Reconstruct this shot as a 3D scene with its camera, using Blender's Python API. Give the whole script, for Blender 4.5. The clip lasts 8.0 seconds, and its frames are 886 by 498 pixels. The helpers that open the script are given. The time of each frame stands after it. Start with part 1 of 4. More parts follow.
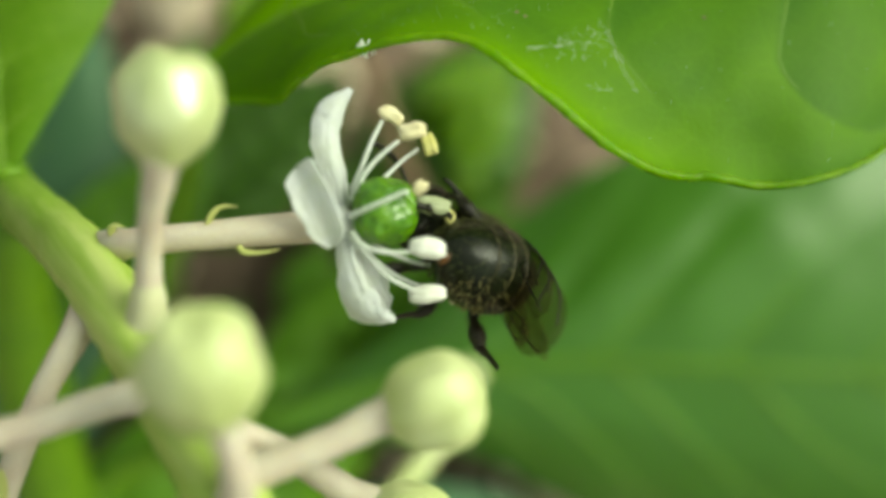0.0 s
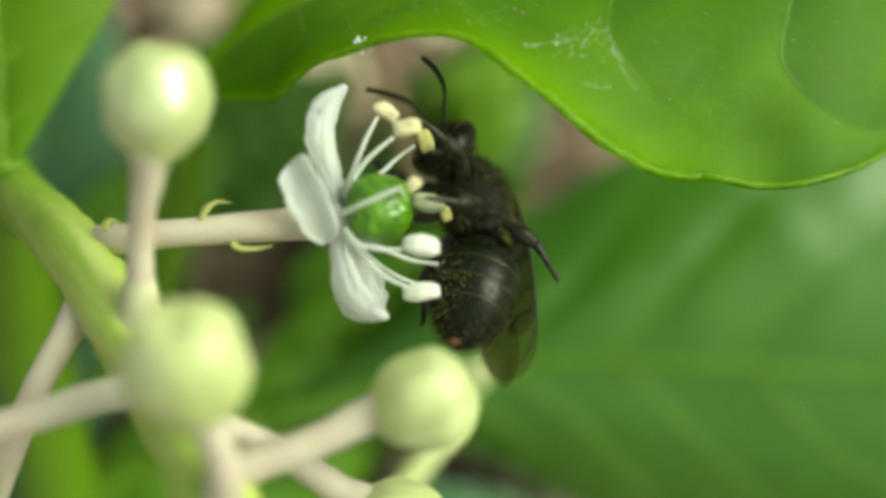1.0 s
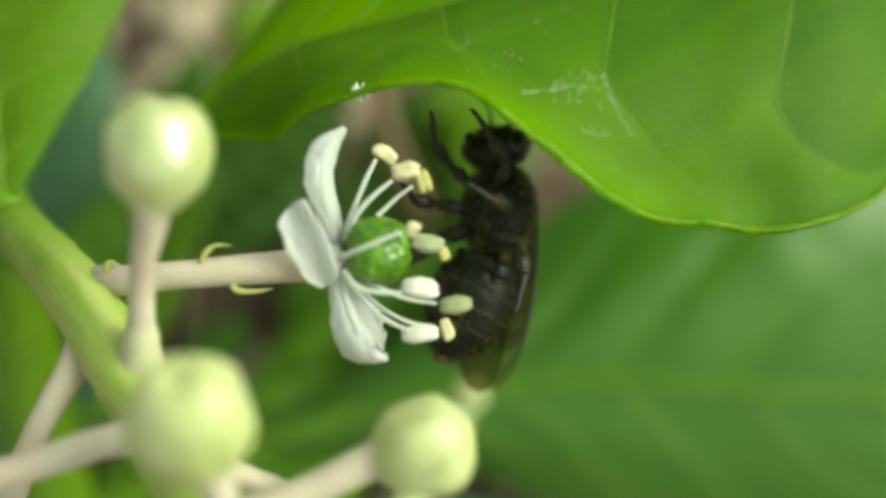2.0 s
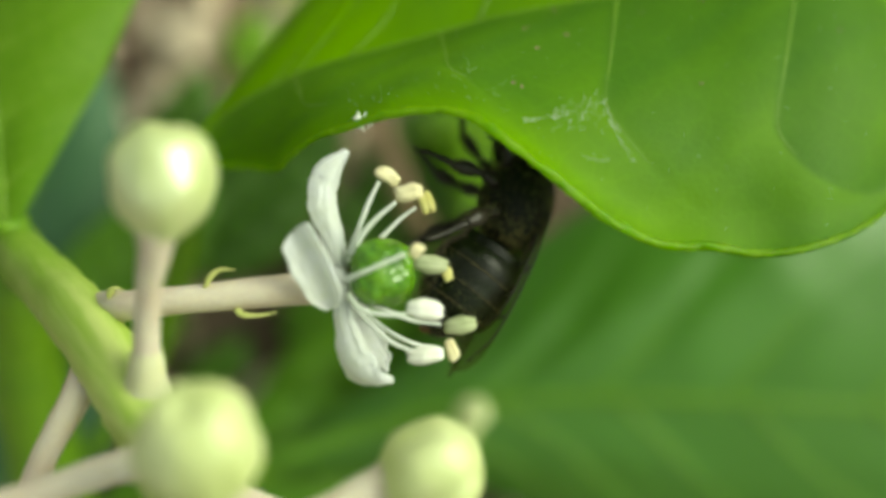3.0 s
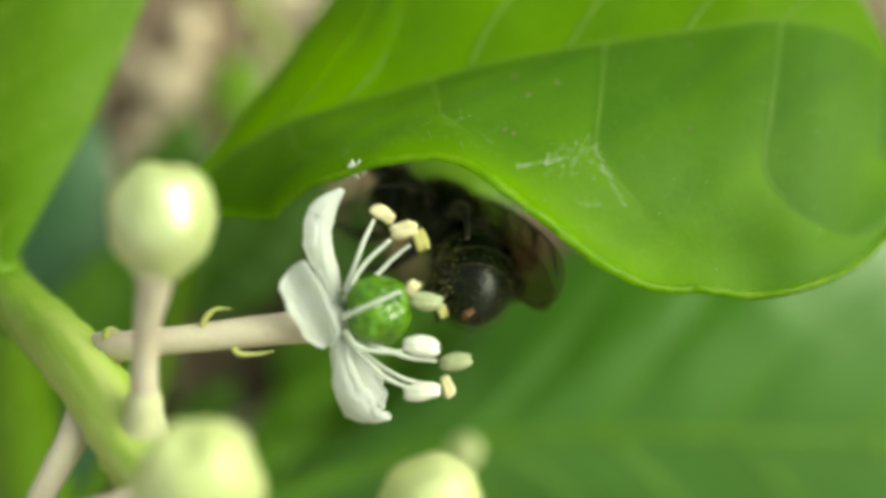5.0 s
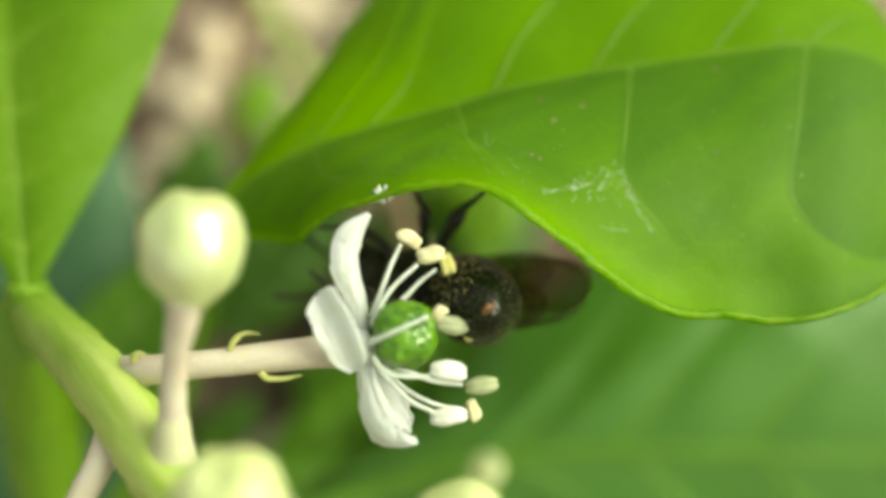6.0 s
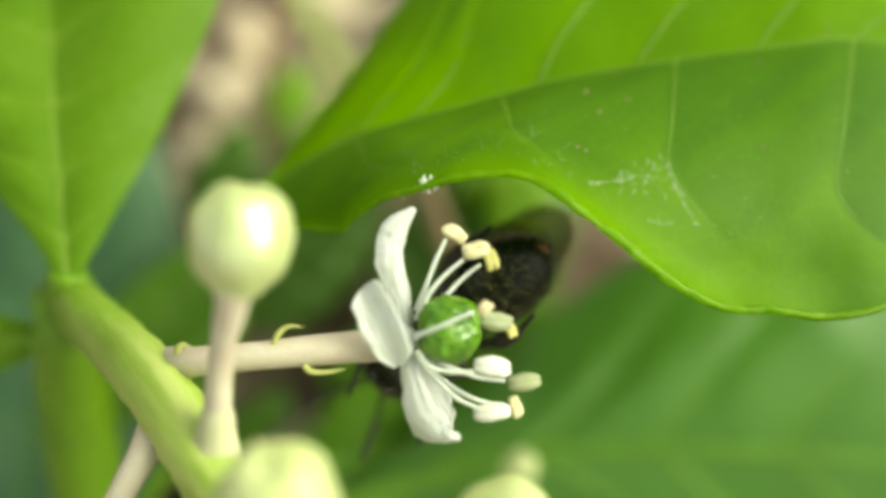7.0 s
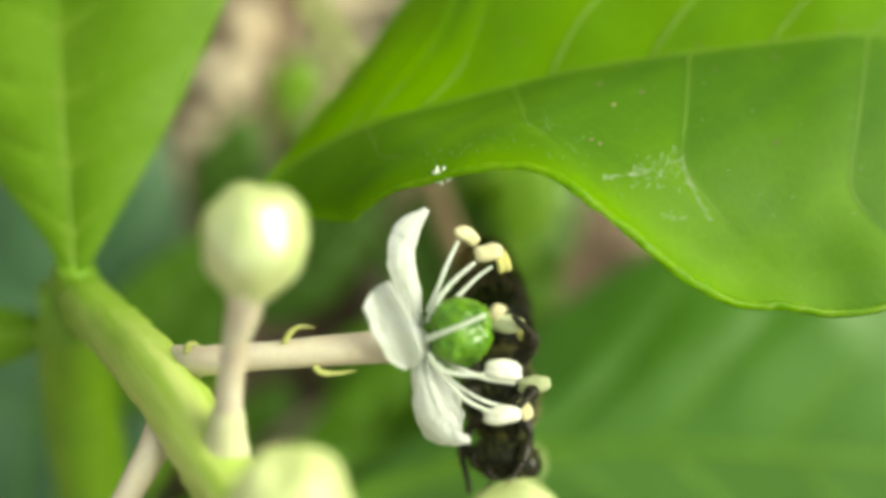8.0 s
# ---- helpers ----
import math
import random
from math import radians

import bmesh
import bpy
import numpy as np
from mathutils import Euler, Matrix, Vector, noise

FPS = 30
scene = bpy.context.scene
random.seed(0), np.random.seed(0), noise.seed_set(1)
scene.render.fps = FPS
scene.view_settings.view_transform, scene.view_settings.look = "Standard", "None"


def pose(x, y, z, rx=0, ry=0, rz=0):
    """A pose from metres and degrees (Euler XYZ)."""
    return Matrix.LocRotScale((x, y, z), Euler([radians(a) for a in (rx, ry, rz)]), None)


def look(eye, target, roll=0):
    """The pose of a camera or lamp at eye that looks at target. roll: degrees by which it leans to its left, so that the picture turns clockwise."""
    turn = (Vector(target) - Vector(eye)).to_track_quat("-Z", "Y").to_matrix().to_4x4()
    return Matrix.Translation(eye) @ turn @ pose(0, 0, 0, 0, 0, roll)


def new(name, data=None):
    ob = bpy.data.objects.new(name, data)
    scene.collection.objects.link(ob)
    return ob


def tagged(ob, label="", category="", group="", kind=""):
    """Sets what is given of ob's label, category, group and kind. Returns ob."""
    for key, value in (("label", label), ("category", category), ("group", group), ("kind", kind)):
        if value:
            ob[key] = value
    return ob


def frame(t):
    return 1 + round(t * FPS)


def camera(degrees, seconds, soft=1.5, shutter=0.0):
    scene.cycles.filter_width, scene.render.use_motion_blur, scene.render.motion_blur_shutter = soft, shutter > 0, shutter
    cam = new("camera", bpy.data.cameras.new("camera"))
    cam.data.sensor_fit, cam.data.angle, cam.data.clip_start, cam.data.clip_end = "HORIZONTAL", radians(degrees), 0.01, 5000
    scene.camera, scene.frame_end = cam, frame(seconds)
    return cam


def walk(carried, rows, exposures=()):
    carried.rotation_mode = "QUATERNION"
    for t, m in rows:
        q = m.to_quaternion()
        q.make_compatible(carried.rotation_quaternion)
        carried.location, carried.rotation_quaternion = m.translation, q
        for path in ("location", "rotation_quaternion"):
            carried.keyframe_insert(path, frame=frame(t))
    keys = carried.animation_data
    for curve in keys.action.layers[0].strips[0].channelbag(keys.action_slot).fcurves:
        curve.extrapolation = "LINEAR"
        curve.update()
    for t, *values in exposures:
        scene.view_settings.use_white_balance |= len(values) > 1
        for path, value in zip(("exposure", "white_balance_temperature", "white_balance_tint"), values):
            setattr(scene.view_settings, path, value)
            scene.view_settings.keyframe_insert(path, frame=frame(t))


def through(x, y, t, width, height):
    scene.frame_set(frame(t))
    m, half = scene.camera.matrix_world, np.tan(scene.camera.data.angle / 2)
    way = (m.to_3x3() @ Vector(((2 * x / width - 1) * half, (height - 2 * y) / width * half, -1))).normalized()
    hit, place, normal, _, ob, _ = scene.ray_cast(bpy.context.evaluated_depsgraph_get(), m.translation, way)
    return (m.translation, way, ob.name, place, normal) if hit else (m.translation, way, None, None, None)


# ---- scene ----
cam = camera(40.0, 8.0, soft=3.9)
cam.data.dof.use_dof = True
cam.data.dof.focus_distance = 0.0440
cam.data.dof.aperture_fstop = 13.5

MM = 0.001
TILT, HEIGHT = 68.0, 0.031
# The view space: x right, y away, z up of the first camera, in millimetres; its origin floats 31 mm over the soil.
V = pose(0, 0, HEIGHT, -TILT, 0, 0)


def eye(x, y, z, yaw, pitch, roll):
    m = pose(x * MM, y * MM, z * MM) @ pose(0, 0, 0, 0, 0, yaw) @ pose(0, 0, 0, 90 + pitch) @ pose(0, 0, 0, 0, 0, roll)
    return V @ m


PATH = [
    (0.0, 0.00, -43.08, 0.00, 0.00, 0.00, 0.02),
    (0.5, -0.43, -42.99, -0.22, 0.05, 0.08, 0.25),
    (1.0, 1.37, -42.78, 0.01, 1.57, -0.13, 0.44),
    (1.5, 1.10, -43.03, 1.54, 1.04, -1.30, 0.55),
    (3.0, 0.63, -43.15, 2.70, 0.70, -0.74, -0.40),
    (3.5, -0.11, -43.30, 2.60, -0.53, 0.33, -0.45),
    (4.0, 1.11, -43.73, 2.75, 0.08, 0.24, -0.58),
    (4.5, 0.42, -43.46, 2.19, -0.58, 1.20, -1.05),
    (6.0, -0.58, -43.55, 3.30, 0.08, 1.38, -1.01),
    (6.5, -1.43, -43.61, 2.97, 0.24, 1.72, -0.68),
    (7.0, -1.71, -43.45, 3.22, 0.72, 1.29, -0.24),
    (7.5, -2.00, -43.53, 3.53, 0.50, 1.02, 0.25),
    (8.0, -2.49, -43.24, 3.98, 0.27, 0.37, 0.53),
]
walk(cam, [(row[0], eye(*row[1:])) for row in PATH], exposures=[(0.0, 0.06, 7300, -14), (4.5, 0.08, 7450, -15), (6.0, 0.40, 7750, -10), (8.0, 0.41, 7750, -10)])

# ---- light: bright overcast sky, a wide veiled sun high on the right ----
world = bpy.data.worlds.new("sky")
scene.world = world
world.use_nodes = True
wn = world.node_tree.nodes
sky = wn.new("ShaderNodeTexSky")
sky.sky_type, sky.sun_disc = "NISHITA", False
sky.sun_elevation, sky.sun_rotation = radians(41), radians(80)
sky.air_density, sky.dust_density = 1.6, 4.0
wn["Background"].inputs["Strength"].default_value = 0.15
grey = wn.new("ShaderNodeHueSaturation")
grey.inputs["Saturation"].default_value = 0.18
world.node_tree.links.new(sky.outputs[0], grey.inputs["Color"])
world.node_tree.links.new(grey.outputs[0], wn["Background"].inputs["Color"])
sun_data = bpy.data.lights.new("sun", "SUN")
sun_data.energy, sun_data.angle, sun_data.color = 2.4, radians(38), (1.0, 0.96, 0.88)
sun = new("sun", sun_data)
sun.matrix_world = look((0.75, 0.13, 0.65), (0, 0, 0))


# ---- materials ----
def material(name, color, dark, rough=0.45, scale=600, fine=5000, bump=0.15, through=0.0, glow=(1, 1, 1), spec=0.5, sub=0.0,
             coat=0.0, metal=0.0, island=False, net=0.0, grain=None, edge=None):
    """A surface whose colour drifts between two tones at a coarse and a fine scale, with a fine relief;
    through: how much light passes a thin blade."""
    m = bpy.data.materials.new(name)
    m.use_nodes = True
    n, l = m.node_tree.nodes, m.node_tree.links
    b = n["Principled BSDF"]
    tc = n.new("ShaderNodeTexCoord")
    big, small = n.new("ShaderNodeTexNoise"), n.new("ShaderNodeTexNoise")
    big.inputs["Scale"].default_value, big.inputs["Detail"].default_value = scale, 3
    small.inputs["Scale"].default_value, small.inputs["Detail"].default_value = fine, 4
    where = tc.outputs["Object"]
    if grain:
        # fibres run along the axis: squeeze that direction
        axis = Vector(grain).normalized()
        side = axis.orthogonal().normalized()
        join = n.new("ShaderNodeCombineXYZ")
        for k, way in enumerate((side, axis.cross(side), axis * 0.07)):
            dot = n.new("ShaderNodeVectorMath")
            dot.operation = "DOT_PRODUCT"
            l.new(tc.outputs["Object"], dot.inputs[0])
            dot.inputs[1].default_value = way
            l.new(dot.outputs["Value"], join.inputs[k])
        where = join.outputs[0]
    l.new(where, big.inputs["Vector"])
    l.new(where, small.inputs["Vector"])
    add = n.new("ShaderNodeMath")
    add.operation = "MULTIPLY_ADD"
    l.new(small.outputs["Fac"], add.inputs[0])
    add.inputs[1].default_value = 0.45
    l.new(big.outputs["Fac"], add.inputs[2])
    ramp = n.new("ShaderNodeValToRGB")
    ramp.color_ramp.elements[0].position, ramp.color_ramp.elements[1].position = 0.5, 0.95
    ramp.color_ramp.elements[0].color, ramp.color_ramp.elements[1].color = (*dark, 1), (*color, 1)
    l.new(add.outputs[0], ramp.inputs["Fac"])
    tone = ramp.outputs["Color"]
    if island:
        info, hue = n.new("ShaderNodeNewGeometry"), n.new("ShaderNodeHueSaturation")
        span = n.new("ShaderNodeMapRange")
        span.inputs["To Min"].default_value, span.inputs["To Max"].default_value = 0.22, 1.08
        l.new(info.outputs["Random Per Island"], span.inputs["Value"])
        l.new(span.outputs[0], hue.inputs["Value"])
        l.new(tone, hue.inputs["Color"])
        tone = hue.outputs["Color"]
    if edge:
        # second tone by attribute: yellower margin and veins, with leaf sheen and shade painted in
        edge_share, blend = n.new("ShaderNodeAttribute"), n.new("ShaderNodeMix")
        edge_share.attribute_name = "tone_and_light"
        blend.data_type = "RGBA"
        l.new(edge_share.outputs["Fac"], blend.inputs["Factor"])
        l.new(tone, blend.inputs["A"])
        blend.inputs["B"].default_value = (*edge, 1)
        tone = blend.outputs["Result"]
    l.new(tone, b.inputs["Base Color"])
    if net:
        web, edge = n.new("ShaderNodeTexVoronoi"), n.new("ShaderNodeMapRange")
        web.feature = "DISTANCE_TO_EDGE"
        web.inputs["Scale"].default_value = net
        bend = n.new("ShaderNodeVectorMath")
        bend.operation = "MULTIPLY_ADD"
        l.new(big.outputs["Color"], bend.inputs[0])
        bend.inputs[1].default_value = (0.0012, 0.0012, 0.0012)
        l.new(tc.outputs["Object"], bend.inputs[2])
        l.new(bend.outputs[0], web.inputs["Vector"])
        edge.inputs["From Max"].default_value = 0.09
        edge.inputs["To Min"].default_value, edge.inputs["To Max"].default_value = 1.05, 1.0
        l.new(web.outputs["Distance"], edge.inputs["Value"])
        lines = n.new("ShaderNodeHueSaturation")
        l.new(edge.outputs[0], lines.inputs["Value"])
        l.new(tone, lines.inputs["Color"])
        tone = lines.outputs["Color"]
        l.new(tone, b.inputs["Base Color"])
    gloss = n.new("ShaderNodeMapRange")
    gloss.inputs["From Min"].default_value, gloss.inputs["From Max"].default_value = 0.45, 1.0
    gloss.inputs["To Min"].default_value, gloss.inputs["To Max"].default_value = rough * 1.2, rough * 0.8
    l.new(add.outputs[0], gloss.inputs["Value"])
    l.new(gloss.outputs[0], b.inputs["Roughness"])
    b.inputs["Specular IOR Level"].default_value = spec
    b.inputs["Metallic"].default_value = metal
    b.inputs["Coat Weight"].default_value = coat
    b.inputs["Coat Roughness"].default_value, b.inputs["Coat IOR"].default_value = 0.40, 3.0
    if sub:
        b.inputs["Subsurface Weight"].default_value = sub
        b.inputs["Subsurface Scale"].default_value = 0.0006
        b.inputs["Subsurface Radius"].default_value = (1.0, 0.9, 0.5)
    if bump:
        bm_node = n.new("ShaderNodeBump")
        bm_node.inputs["Strength"].default_value = bump
        bm_node.inputs["Distance"].default_value = 0.0001
        l.new(add.outputs[0], bm_node.inputs["Height"])
        l.new(bm_node.outputs["Normal"], b.inputs["Normal"])
    if through:
        t, mix, tint = n.new("ShaderNodeBsdfTranslucent"), n.new("ShaderNodeMixShader"), n.new("ShaderNodeMix")
        tint.data_type, tint.blend_type = "RGBA", "MULTIPLY"
        tint.inputs["Factor"].default_value = 1.0
        l.new(tone, tint.inputs["A"])
        tint.inputs["B"].default_value = (*glow, 1)
        l.new(tint.outputs["Result"], t.inputs["Color"])
        mix.inputs["Fac"].default_value = through
        l.new(b.outputs[0], mix.inputs[1])
        l.new(t.outputs[0], mix.inputs[2])
        l.new(mix.outputs[0], n["Material Output"].inputs["Surface"])
    return m


def film_material(name, color, clear):
    """A thin clear film, such as an insect's wing."""
    m = bpy.data.materials.new(name)
    m.use_nodes = True
    n, l = m.node_tree.nodes, m.node_tree.links
    b = n["Principled BSDF"]
    b.inputs["Base Color"].default_value, b.inputs["Roughness"].default_value = (*color, 1), 0.25
    c, mix = n.new("ShaderNodeBsdfTransparent"), n.new("ShaderNodeMixShader")
    c.inputs["Color"].default_value = (0.86, 0.80, 0.66, 1)
    mix.inputs["Fac"].default_value = clear
    l.new(b.outputs[0], mix.inputs[1])
    l.new(c.outputs[0], mix.inputs[2])
    l.new(mix.outputs[0], n["Material Output"].inputs["Surface"])
    return m


# Brighter yellow copy of the leaf green, for light glowing through from behind.
LEAF_BACKLIT = material("leaf_backlit_green", (0.205, 0.365, 0.030), (0.105, 0.250, 0.001), 0.45, 100, 3000, 0.3, 0.45, (1.7, 1.6, 0.5), spec=0.30, net=700)
# Greyer base holds the sky sheen of the panels; edge the lit margin.
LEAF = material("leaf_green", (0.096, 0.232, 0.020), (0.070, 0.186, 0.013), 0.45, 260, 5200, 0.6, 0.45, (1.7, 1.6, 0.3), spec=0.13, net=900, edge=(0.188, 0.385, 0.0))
LEAF_FAR = material("leaf_green_deep", (0.094, 0.262, 0.020), (0.072, 0.215, 0.006), 0.40, 75, 2000, 0.3, 0.35, (1.6, 1.5, 0.6), spec=1.0, net=420)
# Colour paler than the blade: stands for light caught by the rolled edge.
MARGIN = material("leaf_margin", (0.35, 0.53, 0.04), (0.21, 0.42, 0.002), 0.26, 1400, 6000, 0.8, 0.7, (1.6, 1.5, 0.7))
LEAF_BLUE = material("leaf_blue_green", (0.095, 0.21, 0.10), (0.07, 0.16, 0.075), 0.5, 200, 3000, 0.3, 0.2, spec=0.3)
BRACT = material("bract_pale_green", (0.62, 0.62, 0.24), (0.45, 0.50, 0.15), 0.5, 700, 6000, 0.2, 0.2)
# Base colour brightened to stand for light glowing through leaves behind the flower.
LEAF_LIME = material("leaf_lime", (0.30, 0.50, 0.015), (0.20, 0.40, 0.008), 0.4, 120, 2000, 0.3, 0.5, (1.5, 1.5, 0.6))
# Darker leaf green: the shade behind the flower is put into its colour.
LEAF_IN_SHADE = material("leaf_green_in_shade", (0.090, 0.200, 0.012), (0.050, 0.130, 0.008), 0.45, 120, 2000, 0.3, 0.2, (1.4, 1.5, 0.7))
# Leaf green lifted in colour against the shade these leaves stand in.
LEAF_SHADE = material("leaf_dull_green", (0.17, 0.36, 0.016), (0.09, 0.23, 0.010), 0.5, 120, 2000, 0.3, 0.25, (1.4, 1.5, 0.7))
VEIN_FAR = material("vein_green", (0.165, 0.35, 0.028), (0.12, 0.28, 0.018), 0.5, 500, 5000, 0.1, 0.3, (1.2, 1.2, 0.8))
VEIN = material("vein_pale", (0.19, 0.35, 0.022), (0.15, 0.30, 0.015), 0.5, 500, 5000, 0.1, 0.3, (1.2, 1.2, 0.8))
VEIN_YELLOW = material("vein_yellow_green", (0.25, 0.42, 0.035), (0.17, 0.33, 0.012), 0.5, 500, 5000, 0.1, 0.3, (1.2, 1.2, 0.8))
NODE = material("node_cream_green", (0.62, 0.62, 0.43), (0.53, 0.53, 0.32), 0.45, 700, 6000, 0.3, sub=0.2)
STEM = material("stem_green", (0.46, 0.55, 0.16), (0.27, 0.41, 0.045), 0.45, 1100, 2200, 0.2, sub=0.2, grain=(8.5, -9.0, -7.5), edge=(0.11, 0.23, 0.004))
STEM_DARK = material("stem_deep_green", (0.15, 0.29, 0.008), (0.10, 0.22, 0.006), 0.5, 400, 4000, 0.3)
PEDICEL = material("pedicel_cream", (0.63, 0.585, 0.475), (0.52, 0.43, 0.35), 0.42, 700, 9000, 0.35, sub=0.3)
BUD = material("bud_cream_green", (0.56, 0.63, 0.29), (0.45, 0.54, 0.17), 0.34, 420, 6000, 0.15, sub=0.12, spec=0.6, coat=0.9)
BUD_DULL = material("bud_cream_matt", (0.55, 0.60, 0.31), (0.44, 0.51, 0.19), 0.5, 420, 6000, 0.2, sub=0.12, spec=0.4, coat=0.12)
PETAL = material("petal_white", (0.86, 0.88, 0.91), (0.80, 0.83, 0.78), 0.40, 1300, 6000, 0.8, 0.50)
FILAMENT = material("filament_white", (0.88, 0.90, 0.90), (0.80, 0.85, 0.76), 0.4, 900, 9000, 0.1, 0.5)
ANTHER = material("anther_cream", (0.78, 0.72, 0.48), (0.64, 0.57, 0.32), 0.7, 1500, 16000, 0.6)
ANTHER_WHITE = material("anther_white", (0.80, 0.80, 0.76), (0.70, 0.71, 0.62), 0.6, 1500, 16000, 0.5)
ANTHER_YELLOW = material("anther_yellow", (0.68, 0.64, 0.26), (0.54, 0.50, 0.14), 0.7, 1500, 16000, 0.6)
ANTHER_GREEN = material("anther_pale_green", (0.52, 0.56, 0.36), (0.42, 0.47, 0.26), 0.6, 1500, 16000, 0.5, 0.2)
OVARY = material("ovary_green", (0.125, 0.285, 0.004), (0.045, 0.150, 0.002), 0.11, 1300, 5000, 0.8, coat=0.08)
SPECK = material("speck_white", (0.88, 0.90, 0.84), (0.74, 0.78, 0.64), 0.6, 4000, 20000, 0.4)
SCUFF = material("scuff_pale", (0.78, 0.82, 0.66), (0.56, 0.64, 0.40), 0.6, 4000, 20000, 0.3)
SOIL = material("soil", (0.27, 0.19, 0.14), (0.10, 0.07, 0.05), 0.9, 130, 900, 0.8)
LITTER = material("litter_tan", (0.88, 0.78, 0.60), (0.62, 0.50, 0.36), 0.85, 160, 1500, 0.6, island=True)
TWIG = material("twig_brown", (0.36, 0.24, 0.15), (0.22, 0.14, 0.09), 0.8, 300, 3000, 0.6)
BLACK = material("bee_black", (0.0085, 0.0125, 0.0042), (0.004, 0.005, 0.002), 0.24, 1200, 12000, 0.35, spec=0.26)
DULL = material("bee_dull_black", (0.0095, 0.0125, 0.0045), (0.0045, 0.005, 0.002), 0.6, 1200, 12000, 0.5, spec=0.25)
HAIR_PALE = material("bee_hair_pale", (0.34, 0.29, 0.11), (0.17, 0.14, 0.05), 0.7, 2000, 12000, 0.0)
BROWN = material("bee_brown", (0.018, 0.014, 0.006), (0.007, 0.006, 0.003), 0.5, 1500, 12000, 0.3)
BAND = material("bee_band", (0.14, 0.105, 0.034), (0.06, 0.045, 0.014), 0.6, 2000, 12000, 0.3)
ORANGE = material("bee_orange", (0.17, 0.075, 0.020), (0.05, 0.020, 0.006), 0.5, 2000, 12000, 0.3)
HAIR = material("bee_hair", (0.115, 0.120, 0.026), (0.034, 0.036, 0.010), 0.7, 2000, 12000, 0.0)
EYE = material("bee_eye", (0.018, 0.016, 0.012), (0.008, 0.007, 0.006), 0.14, 1500, 26000, 0.5)
WING = film_material("bee_wing", (0.075, 0.060, 0.026), 0.60)

# ---- building helpers; shapes are written in millimetres of the view space ----
ORIGIN = {}


def thing(name, label, category, base, group="", kind=""):
    ob = new(name)
    ob.empty_display_size = 0.001
    ob.matrix_world = V @ pose(*(c * MM for c in base))
    ORIGIN[ob.name] = Vector(base)
    return tagged(ob, label, category, group, kind)


def part(name, bm, mat, parent, label="", at=None, smooth=True, kind=""):
    """Links a bmesh as one mesh object under a thing or part; at: its own origin, where it turns."""
    start = Vector(at) if at is not None else ORIGIN[parent.name]
    me = bpy.data.meshes.new(name)
    for v in bm.verts:
        v.co = (v.co - start) * MM
    bmesh.ops.recalc_face_normals(bm, faces=bm.faces)
    if smooth:
        for f in bm.faces:
            f.smooth = True
    bm.to_mesh(me)
    bm.free()
    me.materials.append(mat)
    ob = new(name, me)
    ob.parent = parent
    ob.location = (start - ORIGIN[parent.name]) * MM
    ORIGIN[ob.name] = start
    return tagged(ob, label, kind=kind)


def thicken(ob, mm, offset=-1.0):
    mod = ob.modifiers.new("thickness", "SOLIDIFY")
    mod.thickness, mod.offset = mm * MM, offset
    return ob


def spline(points, steps):
    """A smooth line through the points."""
    p = [Vector(q) for q in points]
    p = [2 * p[0] - p[1], *p, 2 * p[-1] - p[-2]]
    out = []
    spans = len(p) - 3
    for k in range(steps + 1):
        s = k / steps * spans
        i = min(int(s), spans - 1)
        t, (a, b, c, d) = s - i, p[i:i + 4]
        out.append(0.5 * (2 * b + (c - a) * t + (2 * a - 5 * b + 4 * c - d) * t * t + (3 * b - a - 3 * c + d) * t ** 3))
    return out


def level(values, t):
    """A smooth value along evenly spaced ones."""
    s = t * (len(values) - 1)
    i = min(int(s), len(values) - 2)
    f = s - i
    f = f * f * (3 - 2 * f)
    return values[i] * (1 - f) + values[i + 1] * f


def tube(bm, points, radii, steps=16, around=12, rough=0.0, flat=1.0):
    """A round limb along a smooth line; radii are spread evenly along it."""
    line = spline(points, steps)
    side = None
    rings = []
    for k, c in enumerate(line):
        ahead = (line[min(k + 1, steps)] - line[max(k - 1, 0)]).normalized()
        if side is None:
            side = ahead.orthogonal().normalized()
        side = (side - ahead * side.dot(ahead)).normalized()
        over = ahead.cross(side)
        r = level(radii, k / steps)
        ring = []
        for j in range(around):
            a = 2 * math.pi * j / around
            w = 1 + rough * noise.noise(c * 2.3 + Vector((math.cos(a), math.sin(a), 0)))
            ring.append(bm.verts.new(c + (side * math.cos(a) + over * math.sin(a) * flat) * r * w))
        rings.append(ring)
    for a, b in zip(rings, rings[1:]):
        for j in range(around):
            bm.faces.new((a[j], a[(j + 1) % around], b[(j + 1) % around], b[j]))
    for ring, c, s in ((rings[0], line[0], 0), (rings[-1], line[-1], 1)):
        tip = bm.verts.new(sum((v.co for v in ring), Vector()) / around)
        for j in range(around):
            bm.faces.new((ring[j], ring[(j + 1) % around], tip))
    return bm


